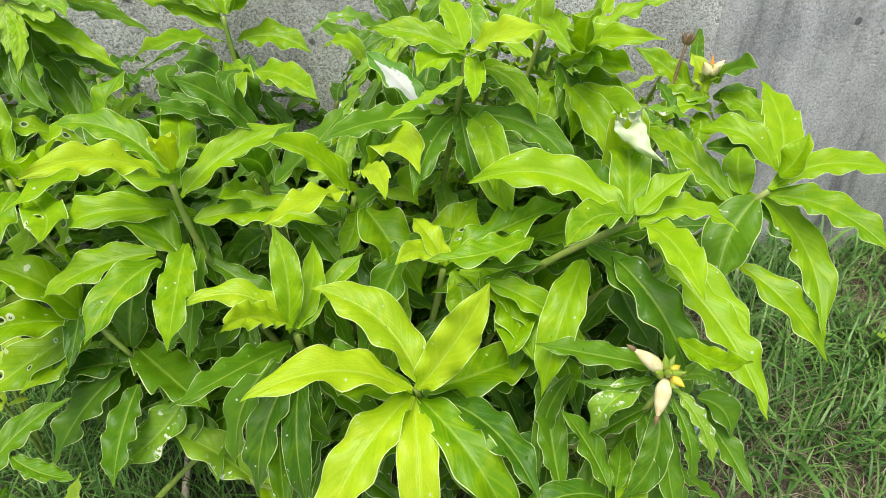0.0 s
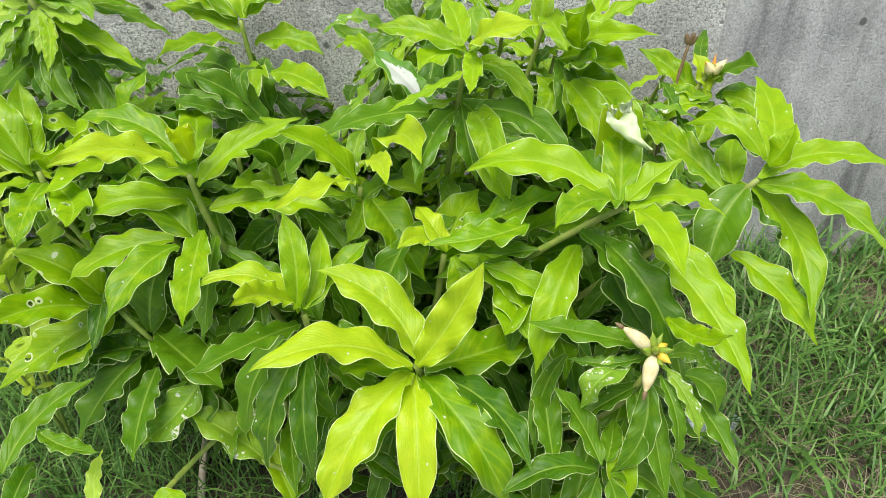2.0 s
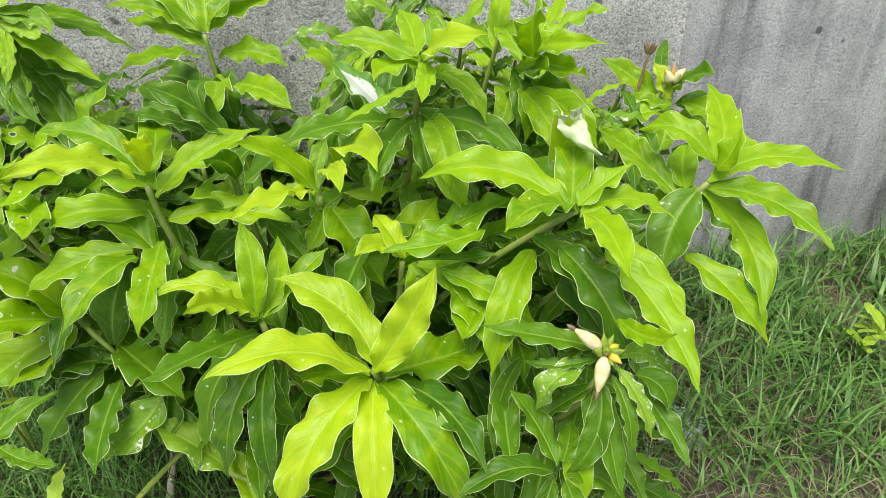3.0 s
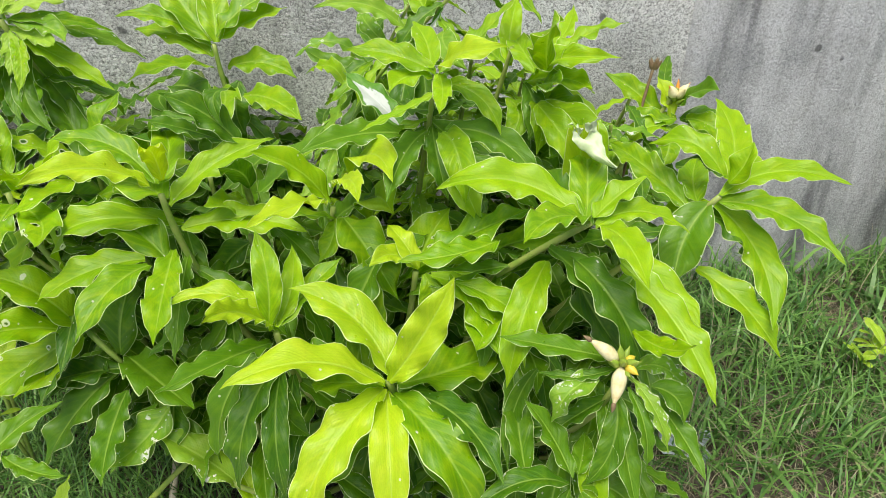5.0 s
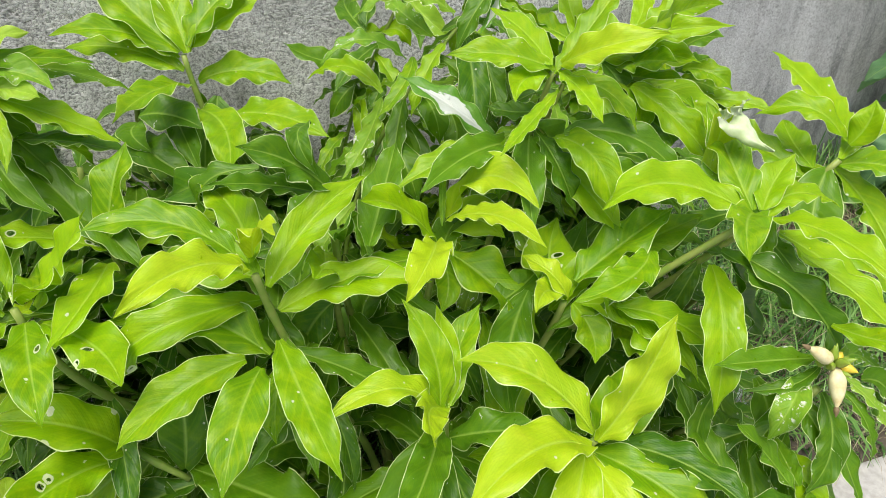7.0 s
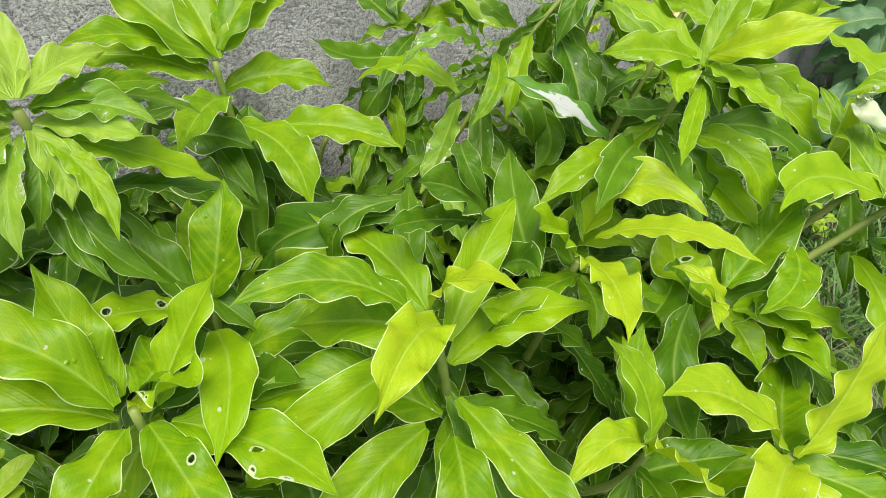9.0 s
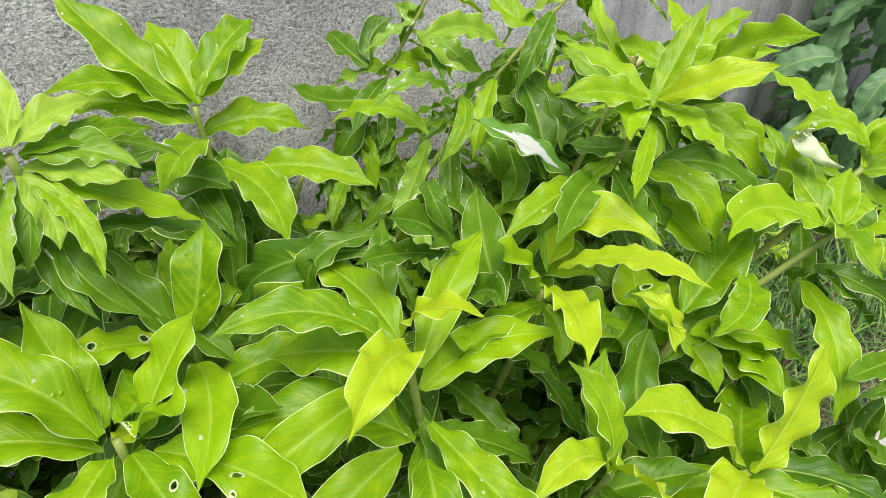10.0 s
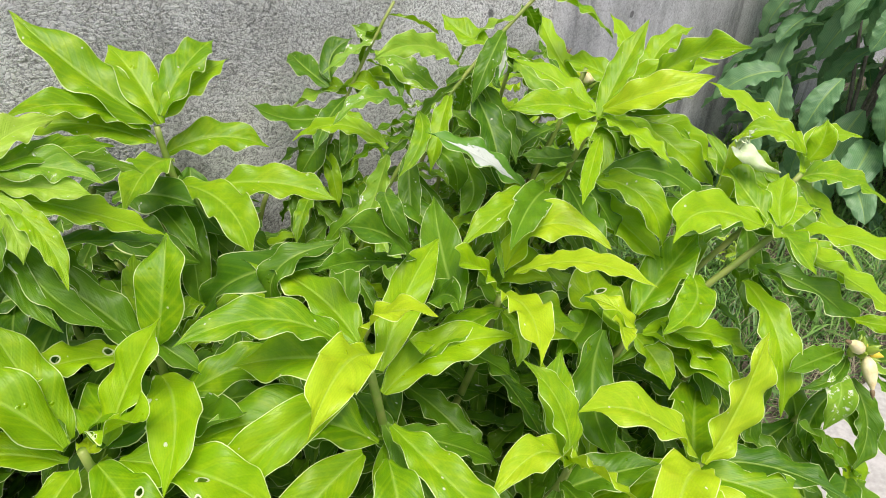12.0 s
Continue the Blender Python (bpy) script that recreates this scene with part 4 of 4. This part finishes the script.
leaf(s, (-0.290, 0.031, -0.309), -104, -42, 0.153, -0.018, -0.023, 0.057, 0, "d")
# shoot M
s = shoot((0.008, 1.660, 1.158), (0.51, -0.14, 0.85), skirt=26, first=0.03, droop=-34, reach=0.62, slim=0.62)
leaf(s, (-0.135, 0.051, -0.173), 95, 11, 0.160, 0.011, -0.014, 0.064, 8, "d")
leaf(s, (-0.129, 0.050, -0.162), 24, 40, 0.112, 0.012, -0.022, 0.058, 0, "d")
leaf(s, (-0.107, 0.028, -0.187), 138, -0, 0.054, 0.013, 0.006, 0.040, 32, "m")
leaf(s, (-0.106, 0.032, -0.171), -33, -20, 0.075, 0.025, 0.003, 0.050, -32, "m")
leaf(s, (-0.072, 0.014, -0.147), -10, -20, 0.159, 0.004, -0.013, 0.056, -40, "m")
leaf(s, (-0.037, 0.002, -0.097), -64, -25, 0.143, 0.024, 0.036, 0.061, -24, "s")
leaf(s, (-0.036, 0.006, -0.076), 104, 10, 0.083, -0.010, 0.017, 0.051, 24, "s")
leaf(s, (-0.172, 0.050, -0.284), -63, -40, 0.090, 0.003, 0.020, 0.060, -12, "d")
leaf(s, (-0.120, 0.025, -0.233), -125, -50, 0.113, -0.006, -0.016, 0.047, 0, "d")
leaf(s, (-0.129, 0.035, -0.225), -179, 18, 0.200, -0.024, -0.007, 0.068, 40, "d")
leaf(s, (-0.152, 0.039, -0.274), -168, -42, 0.117, 0.026, -0.024, 0.080, 8, "d")
leaf(s, (-0.144, 0.030, -0.286), -114, -42, 0.106, -0.007, -0.026, 0.058, 0, "d")
leaf(s, (-0.184, 0.043, -0.348), -56, -42, 0.177, 0.034, -0.001, 0.085, -12, "d")
leaf(s, (-0.232, 0.067, -0.387), -106, -42, 0.186, -0.022, -0.009, 0.066, 0, "d")
# shoot W
s = shoot((-0.332, 1.082, 0.788), (-0.00, -0.20, 0.98))
leaf(s, (-0.004, 0.002, -0.019), -139, -40, 0.135, 0.002, 0.020, 0.080, 12, "d")
leaf(s, (-0.107, -0.039, 0.035), -63, -50, 0.128, 0.003, 0.000, 0.049, 0, "d")
leaf(s, (0.044, 0.036, -0.110), 41, -0, 0.140, 0.000, -0.035, 0.069, -16, "d")
leaf(s, (0.063, 0.061, -0.214), 101, 19, 0.140, 0.005, 0.005, 0.052, 0, "d")
leaf(s, (-0.105, -0.049, 0.057), -179, -26, 0.269, 0.103, -0.067, 0.071, 32, "o")
leaf(s, (-0.005, 0.023, 0.070), -103, 22, 0.150, -0.005, -0.005, 0.066, 32, "m")
# shoot O
s = shoot((-0.400, 0.880, 0.300), (-0.67, -0.13, 0.73))
leaf(s, (0.014, 0.005, -0.014), 169, 37, 0.208, 0.014, 0.000, 0.093, 0, "s")
leaf(s, (0.066, -0.028, -0.123), 129, 44, 0.186, 0.004, 0.002, 0.057, 0, "m")
leaf(s, (-0.253, -0.182, 0.038), 103, 28, 0.140, 0.029, -0.004, 0.035, 0, "p")
leaf(s, (-0.354, -0.106, 0.206), -18, -1, 0.140, -0.007, 0.007, 0.044, 0, "d")
leaf(s, (-0.385, -0.183, 0.183), 66, 10, 0.220, 0.009, -0.029, 0.061, -8, "d")
leaf(s, (-0.368, -0.228, 0.131), 104, -9, 0.140, 0.005, -0.002, 0.055, 0, "d")
leaf(s, (-0.196, -0.140, 0.018), -5, 9, 0.100, 0.004, -0.025, 0.045, 0, "m")
leaf(s, (-0.120, 0.073, 0.153), -137, -25, 0.168, -0.014, -0.005, 0.097, 12, "s")
leaf(s, (-0.057, 0.038, 0.072), 172, -40, 0.105, 0.035, 0.026, 0.083, 28, "d")
# shoot Y
s = shoot((0.109, 1.000, 0.683), (-0.00, -0.29, 0.96))
leaf(s, (0.003, -0.001, -0.037), 38, 22, 0.180, -0.010, 0.008, 0.075, 0, "m")
leaf(s, (0.032, 0.034, 0.093), 1, 15, 0.180, 0.012, 0.010, 0.096, 0, "m")
leaf(s, (0.012, -0.041, 0.007), -96, 15, 0.180, 0.009, -0.012, 0.085, -16, "m")
leaf(s, (0.040, -0.079, 0.019), -68, -20, 0.164, -0.020, -0.035, 0.066, -16, "d")
leaf(s, (0.029, -0.002, 0.057), 16, 9, 0.160, -0.019, -0.015, 0.063, 0, "d")
leaf(s, (0.041, -0.118, 0.006), -153, -40, 0.113, -0.014, -0.025, 0.073, 0, "d")

# ---- older shoots inside the clump ----
def older(count, x0, x1, y0, y1, z0, z1, step, leaves=15, slim=1.0):
    for i in range(count):
        fx = x0 + (x1 - x0) * ((i * 0.618 + step) % 1)
        back = (i * 0.377 + step) % 1
        fy = y0 + (y1 - y0) * back
        fz = z0 + (z1 - z0) * (0.55 * back + 0.45 * ((i * 0.755) % 1))
        shoot((fx, fy, fz), (rng.uniform(-0.3, 0.3), rng.uniform(-0.5, 0.0), 1), skirt=leaves, first=0.0, droop=-16, slim=slim, label="older shaded ginger shoot with dark green leaves")


older(24, -0.75, 0.45, 1.12, 1.45, 0.42, 0.78, 0.1)
older(15, -1.5, -0.55, 1.38, 1.72, 0.52, 0.88, 0.3)
older(14, -0.5, 0.25, 1.42, 1.75, 0.50, 0.80, 0.5)
older(12, 0.2, 0.62, 1.30, 1.80, 0.45, 0.84, 0.7)
older(5, 0.2, 0.5, 0.98, 1.2, 0.42, 0.62, 0.35, 12)
older(8, -0.6, -0.05, 1.58, 1.76, 0.62, 0.84, 0.25, 14)
older(7, 0.30, 0.60, 1.50, 1.76, 0.74, 0.90, 0.45, 13, 0.85)
older(7, 0.08, 0.46, 0.78, 1.02, 0.26, 0.50, 0.2, 12)
older(6, -1.35, -0.95, 1.55, 1.72, 0.86, 1.08, 0.15, 14)
older(7, -0.98, -0.55, 1.46, 1.70, 0.84, 0.98, 0.35, 13)
older(9, 0.05, 0.55, 1.30, 1.66, 0.82, 0.98, 0.55, 14, 0.78)
older(5, -1.05, -0.62, 1.34, 1.58, 0.62, 0.84, 0.6, 12)
older(4, -0.45, -0.1, 0.88, 1.08, 0.30, 0.46, 0.4, 12)
for top in ((0.12, 1.42, 1.06), (0.25, 1.48, 1.02), (0.03, 1.46, 1.01)):
    shoot(top, (0.1, -0.2, 1), skirt=17, first=0.0, droop=-8, slim=0.72, label="slender ginger shoot with small insect-scarred green leaves")

# ---- flower heads ----
def ovoid(length, radius, mat, bend=0.0, name="bud"):
    n, sides = 10, 10
    t = np.linspace(0, 1, n)
    pts = np.stack([bend * t * t, 0 * t, length * t], 1)
    rad = radius * np.clip(np.sin(np.pi * np.clip(t ** 0.8 * 0.95 + 0.04, 0, 1)) ** 1.15, 0.05, 1) * (1 + 0.06 * np.sin(9 * t))
    v, f = tube(pts, rad, sides)
    return mesh_of(name, v, f, mat)


def flower_head(at, up, blooms, label):
    """A green cone of bracts with cream tubular blooms: (heading, rise, length, radius, kind)."""
    ob = tagged(new("flower_head"), label, "flower")
    ob.matrix_world = Matrix.Translation(at) @ Vector(up).to_track_quat("Z", "Y").to_matrix().to_4x4()
    for i in range(8):
        r = i / 8
        me = ovoid(0.030, 0.0068, BRACT, bend=0.010, name="bract")
        b = part("bract", me, ob)
        b.matrix_basis = pose(0, 0, 0.028 * r - 0.012, 0, 0, i * 137.5) @ pose(0.009 * (1 - 0.6 * r), 0, 0, 0, 30 * (1 - r), 0)
    for az, el, length, radius, kind in blooms:
        m = {"c": CREAM, "o": ORANGE, "y": YELLOW}[kind]
        b = part("bloom", ovoid(length, radius, m, bend=length * 0.15, name="bloom"), ob, {"c": "cream closed bloom", "o": "orange petal tip", "y": "yellow bud"}[kind])
        b.matrix_basis = pose(0, 0, 0.012, 0, 0, az) @ pose(0.006, 0, 0, 0, 90 - el, 0)
        if kind == "c" and length > 0.06:
            tip = part("withered_tip", ovoid(0.018, 0.0042, STEM_BROWN, name="withered_tip"), b, "shrivelled brown petal tip")
            tip.matrix_basis = pose(length * 0.115, 0, length * 0.88, 0, 16, 0)
    return ob


flower_head((0.322, 0.714, 0.764), (0.05, -0.35, 0.9), [(150, 38, 0.062, 0.0112, "c"), (-112, -22, 0.062, 0.0122, "c"), (-60, 25, 0.026, 0.0075, "y"), (20, 5, 0.02, 0.006, "y")], "green flower cone with two cream blooms and a yellow bud")
flower_head((0.706, 1.755, 0.812), (0.05, -0.1, 1.0), [(-10, 66, 0.046, 0.0145, "c"), (170, 66, 0.045, 0.0145, "c"), (265, 72, 0.044, 0.011, "c"), (60, 80, 0.050, 0.006, "o"), (170, 62, 0.050, 0.0055, "o"), (-5, 62, 0.051, 0.0055, "o")], "upright cream bloom with orange tips in green bracts")


# ---- curled and dried bits ----
def crumple(name, size, mat, seed, label, at, turn, rough=0.35, wrap=2.2, taper=0.5):
    r = np.random.default_rng(seed)
    n = 15
    off = r.uniform(0, 50, 3)
    verts, uvs = [], []
    for j in range(n):
        for i in range(n):
            u, v = i / (n - 1) - 0.5, j / (n - 1) - 0.5
            p = Vector((u, v, 0)) * 4.5 + Vector(off)
            d = Vector((noise.noise(p), noise.noise(p + Vector((9, 0, 0))), noise.noise(p + Vector((0, 9, 0)))))
            curl = wrap * u
            verts.append((size * (math.sin(curl) / wrap + rough * d.x * 0.4), size * (v * 1.5 * (1 - taper * abs(u)) * (1 - 0.5 * abs(v)) + rough * d.y * 0.5), size * ((1 - math.cos(curl)) * 0.45 + rough * d.z * 0.7)))
            uvs.append((u + 0.5, v + 0.5))
    faces = [(j * n + i, j * n + i + 1, (j + 1) * n + i + 1, (j + 1) * n + i) for j in range(n - 1) for i in range(n - 1)]
    ob = tagged(new(name, mesh_of(name, verts, faces, mat, uvs)), label, "leaf" if "leaf" in name else "litter")
    ob.matrix_world = pose(*at, *turn)
    return ob


def sheet(one, two, bulge, rows, cols, seed, rough=0.0):
    """A leaf sheet between two edge curves, bulging along a vector, with a slightly crumpled surface."""
    verts, uvs = [], []
    bulge = np.asarray(bulge, float)
    for j in range(rows):
        v = j / (rows - 1)
        for i in range(cols):
            u = i / (cols - 1)
            p = one[j] * (1 - u) + two[j] * u + bulge * 4 * u * (1 - u) * math.sin(math.pi * (0.12 + 0.84 * v))
            q = Vector((u * 5, v * 5, seed))
            verts.append(tuple(p + rough * np.array(noise.noise_vector(q)) * (0.3 + 0.7 * abs(2 * u - 1))))
            uvs.append((u, 0.12 + 0.76 * v))
    faces = [(j * cols + i, j * cols + i + 1, (j + 1) * cols + i + 1, (j + 1) * cols + i) for j in range(rows - 1) for i in range(cols - 1)]
    return verts, faces, uvs


def curled_leaf(at):
    """A broad leaf whose end is folded over and bleached, with torn bits at the fold and a drooping tip."""
    ob = tagged(new("curled_leaf"), "yellow-green leaf with its bleached white end folded over", "leaf")
    ob.matrix_world = pose(*at)
    n = 18
    left = bezier((0.000, 0.012, -0.110), (-0.040, 0.010, -0.070), (-0.030, -0.004, 0.000), (-0.028, 0.004, 0.054), n)
    right = bezier((0.004, 0.012, -0.110), (0.050, 0.010, -0.060), (0.034, 0.000, 0.000), (0.026, 0.010, 0.064), n)
    part("blade", mesh_of("blade", *sheet(left, right, (0.0, 0.014, 0.0), n, 12, 2.0, 0.003)[:2], LEAF["y"], sheet(left, right, (0, 0, 0), n, 12, 2.0)[2]), ob)
    left = bezier((-0.022, 0.002, 0.047), (-0.018, -0.014, 0.034), (0.002, -0.020, 0.008), (0.048, -0.055, 0.007), n)
    right = bezier((0.022, 0.009, 0.057), (0.036, -0.002, 0.044), (0.016, -0.030, 0.028), (0.048, -0.055, 0.008), n)
    verts, faces, uvs = sheet(left, right, (0.0, -0.008, 0.006), n, 12, 5.0, 0.006)
    verts = [(x, y, z - 0.020 * math.exp(-((u - 0.5) / 0.22) ** 2) * max(0.0, 1 - (v - 0.12) * 3.5)) for (x, y, z), (u, v) in zip(verts, uvs)]
    part("flap", mesh_of("flap", verts, faces, WHITE, uvs), ob, "bleached drooping leaf end")
    for x, z, az, el, lng, wid in ((-0.020, 0.050, 200, 55, 0.020, 0.014), (-0.010, 0.046, 250, 50, 0.022, 0.018), (0.006, 0.050, 280, 62, 0.022, 0.020), (0.018, 0.052, 330, 74, 0.026, 0.018)):
        shred = blade((x, -0.004, z), az, el, lng, 0.006, 0.0, wid, 20, 0.5, 0.16)
        part("shred", mesh_of("shred", shred.tolist(), LEAF_FACES, WHITE, LEAF_UV), ob)
    return ob


curled_leaf((0.290, 1.000, 0.985))
crumple("dried_leaf", 0.05, DRY, 5, "dried brown crumpled leaf remnant", (0.17, 1.14, 0.86), (30, 20, 40))
crumple("plastic_scrap", 0.13, PLASTIC, 12, "dull grey-blue plastic scrap on the earth under the leaves", (0.71, 1.22, 0.035), (15, -10, 70), 0.25, 1.2, 0.3)


# ---- grass ----
def grass_patch(name, count, mat, label, lengths, area, lean, seed, width=0.0035, gate=0.0):
    r = np.random.default_rng(seed)
    verts, faces = [], []
    done = 0
    while done < count:
        x, y = r.uniform(area[0], area[1]), r.uniform(area[2], area[3])
        if noise.noise((x * 3.1, y * 3.1, seed)) < gate + r.uniform(-0.5, 0.25) or y > 1.90 + 0.14 * x:
            continue
        done += 1
        a, lng, bend = r.uniform(0, 6.283), r.uniform(*lengths), r.uniform(*lean)
        w = width * r.uniform(0.6, 1.5)
        h = np.array([math.cos(a), math.sin(a), 0])
        s = np.array([-h[1], h[0], 0]) * w
        b = len(verts)
        z0 = -0.015
        for i, t in enumerate((0, 0.35, 0.7, 1.0)):
            ang = bend * t
            c = np.array([x, y, z0]) + h * lng * t * math.sin(ang * 0.75) + np.array([0, 0, 1]) * lng * t * math.cos(ang * 0.75)
            if i == 3:
                verts.append(tuple(c))
            else:
                k = 1 - 0.45 * t
                verts += [tuple(c - s * k), tuple(c + s * k)]
        faces += [(b, b + 1, b + 3, b + 2), (b + 2, b + 3, b + 5, b + 4), (b + 4, b + 5, b + 6)]
    return tagged(new(name, mesh_of(name, verts, faces, mat)), label, "grass", kind="stuff")


grass_patch("grass", 6800, GRASS, "uneven green grass in front of the wall", (0.06, 0.26), (0.35, 3.2, 1.12, 2.3), (0.3, 1.9), 11, 0.0032, 0.0)
grass_patch("grass", 9000, GRASS, "thin shaded grass beneath the planting", (0.08, 0.28), (-2.6, 0.35, 0.95, 1.9), (0.3, 1.7), 12, 0.0022, -0.15)
grass_patch("grass", 1000, GRASS, "sparse short grass at the path edge", (0.04, 0.17), (0.35, 3.2, 0.94, 1.16), (0.5, 1.9), 15, 0.003, 0.05)
grass_patch("grass", 900, GRASS, "broad-bladed green grass before the wall", (0.10, 0.28), (0.5, 3.0, 1.12, 2.2), (0.6, 2.2), 14, 0.0066, 0.0)
grass_patch("grass", 260, STRAW, "long thin pale grass stalks before the wall", (0.20, 0.42), (0.45, 2.4, 1.0, 2.0), (0.9, 2.0), 18, 0.0010, -0.1)
grass_patch("grass", 2600, GRASS, "thin grass further along the wall", (0.06, 0.24), (-6.0, -2.4, 0.95, 1.8), (0.3, 1.8), 16, 0.003, 0.0)
grass_patch("grass", 2600, GRASS, "thin grass further along the wall", (0.06, 0.24), (3.1, 5.8, 0.95, 2.6), (0.3, 1.8), 17, 0.003, 0.0)
grass_patch("straw", 5200, STRAW, "dry straw and dead stalks on the earth", (0.05, 0.2), (-0.2, 2.4, 0.95, 1.9), (1.3, 2.1), 13, 0.0011, -0.2)


# ---- dark shrub by the wall ----
def shrub_leaf_mesh(seed):
    r = np.random.default_rng(seed)
    pts = blade((0, 0, 0), 0, r.uniform(-30, -5), 0.25, 0.035, r.uniform(-0.015, 0.015), 0.135, 0, 0.42, 0.05, 6.0, 0.12)
    return mesh_of("leaf", pts.tolist(), LEAF_FACES, LEAF["k"], LEAF_UV)


def dark_shrub(at, spread, height, count, seed):
    r = np.random.default_rng(seed)
    ob = tagged(new("shrub"), "dark green broad-leaved shrub against the wall", "shrub")
    ob.location = at
    kinds = [shrub_leaf_mesh(seed + i) for i in range(6)]
    for i in range(9):
        a = r.uniform(0, 6.28)
        tip = np.array([math.cos(a) * spread[0] * 0.7 * r.uniform(0.3, 1), math.sin(a) * spread[1] * 0.7 * r.uniform(0.3, 1), height * r.uniform(0.6, 0.95)])
        v, f = tube(bezier((0, 0, 0), (0, 0, 0.3), tip * (0.6, 0.6, 0.7), tip, 10), np.linspace(0.012, 0.004, 10), 6)
        part("branch", mesh_of("branch", v, f, BARK), ob)
    for i in range(count):
        a, q = r.uniform(0, 6.28), r.uniform(0.25, 1) ** 0.6
        z = height * r.uniform(0.04, 1.0) ** 0.8
        k = q * (1 - 0.5 * (z / height) ** 3)
        l = part("leaf", kinds[i % 6], ob)
        l.matrix_basis = pose(math.cos(a) * spread[0] * k, math.sin(a) * spread[1] * k, z, r.uniform(-25, 25), r.uniform(0, 60), math.degrees(a) + r.uniform(-60, 60)) @ Matrix.Scale(r.uniform(0.7, 1.25), 4)
    return ob


dark_shrub((2.4, 1.72, 0), (0.6, 0.42), 1.3, 230, 31)
dark_shrub((3.2, 1.5, 0), (0.75, 0.7), 1.6, 230, 37)


# ---- low small-leaved bushes ----
def bush(at, tips, seed, label, leaves=16, size=0.075, wood=BARK, category="shrub"):
    """Thin woody stems from one root to the tips, with small oval leaves along the upper part."""
    r = np.random.default_rng(seed)
    ob = tagged(new("small_bush"), label, category, "low bushes")
    ob.location = at
    me = [mesh_of("leaf", blade((0, 0, 0), 0, 10, size, 0.006, 0, size * 0.5, 0, 0.2, 0.03, 1.5, 0.25).tolist(), LEAF_FACES, LEAF["h"], LEAF_UV) for _ in range(4)]
    for tip in tips:
        tip = np.array(tip) - at
        pts = bezier((0, 0, 0), tip * (0.1, 0.1, 0.4), tip * (0.7, 0.7, 0.75), tip, 20)
        v, f = tube(pts, np.linspace(0.006, 0.002, 20), 6, 0.1)
        stem = part("stem", mesh_of("stem", v, f, wood), ob, "thin woody stem")
        for i in range(leaves):
            p = pts[min(19, 12 + int(8 * i / leaves))]
            l = part("leaf", me[i % 4], stem)
            l.matrix_basis = pose(*p, r.uniform(-20, 20), r.uniform(-50, 15), i * 137 + r.uniform(-25, 25)) @ Matrix.Scale(r.uniform(0.5, 1.15), 4)
    return ob


bush((-1.36, 1.36, 0), [(-1.42, 1.52, 0.98), (-1.26, 1.56, 0.86), (-1.5, 1.45, 0.8)], 1, "straggling small-leaved shrub with grey woody stems", 15, 0.085)
bush((-1.22, 1.40, 0), [(-1.15, 1.42, 1.15), (-1.14, 1.42, 1.05), (-1.17, 1.36, 0.98), (-1.2, 1.48, 0.9), (-1.12, 1.46, 1.04), (-1.14, 1.55, 1.08), (-1.2, 1.5, 1.09), (-1.11, 1.38, 0.88)], 5, "upright small-leaved bush with oval yellow-green leaves", 13, 0.085, STEM)
bush((-1.04, 1.16, 0), [(-0.99, 1.19, 0.77), (-0.96, 1.17, 0.74), (-1.03, 1.20, 0.80), (-0.95, 1.10, 0.68)], 2, "low bush with small oval yellow-green leaves", 10, 0.09, STEM)
bush((-1.0, 1.12, 0), [(-0.92, 1.06, 0.5), (-0.97, 1.02, 0.46)], 3, "low bush with small oval pale green leaves", 9, 0.08, STEM)
bush((1.35, 1.52, 0), [(1.38, 1.5, 0.14), (1.30, 1.46, 0.12), (1.4, 1.58, 0.13)], 4, "small broad-leaved weed in the grass", 7, 0.07, STEM, "weed")


# ---- fallen canes ----
def cane(a, b, radius, mat, label):
    ob = tagged(new("fallen_cane"), label, "stalk")
    ob.location = a
    end = np.array(b) - a
    v, f = tube(bezier((0, 0, 0), end * 0.3 + (0, 0, 0.02), end * 0.7 + (0, 0, 0.02), end, 16), np.linspace(radius, radius * 0.8, 16), 8, 0.1)
    part("stem", mesh_of("stem", v, f, mat), ob)
    return ob


cane((-0.76, 0.88, 0.02), (-0.50, 1.02, 0.26), 0.0075, BRACT, "yellow-green bent cane leaning out of the clump")
cane((-0.62, 0.97, 0.0), (-0.62, 1.12, 0.14), 0.010, DRY, "dead grey cane stub in the grass")


# ---- spent flower stalk by the wall ----
def spent_stalk(root, top):
    ob = tagged(new("spent_flower_stalk"), "dry brown spent flower stalk beside the wall", "stalk")
    ob.location = root
    end = np.array(top) - root
    v, f = tube(bezier((0, 0, 0), end * (0.2, 0.2, 0.5), end * (0.7, 0.7, 0.85), end, 20), np.linspace(0.005, 0.004, 20), 7, 0.15)
    part("stem", mesh_of("stem", v, f, STEM_BROWN), ob)
    for i in range(6):
        b = part("dry_bract", ovoid(0.036, 0.006, STEM_BROWN, bend=0.004, name="dry_bract"), ob, "withered brown bract")
        b.matrix_basis = Matrix.Translation(end) @ pose(0, 0, -0.012, 0, 0, i * 137) @ pose(0.004, 0, 0, 0, 6 + 3 * i, 0)
    return ob


spent_stalk((0.52, 1.66, 0.0), (0.645, 1.80, 0.90))
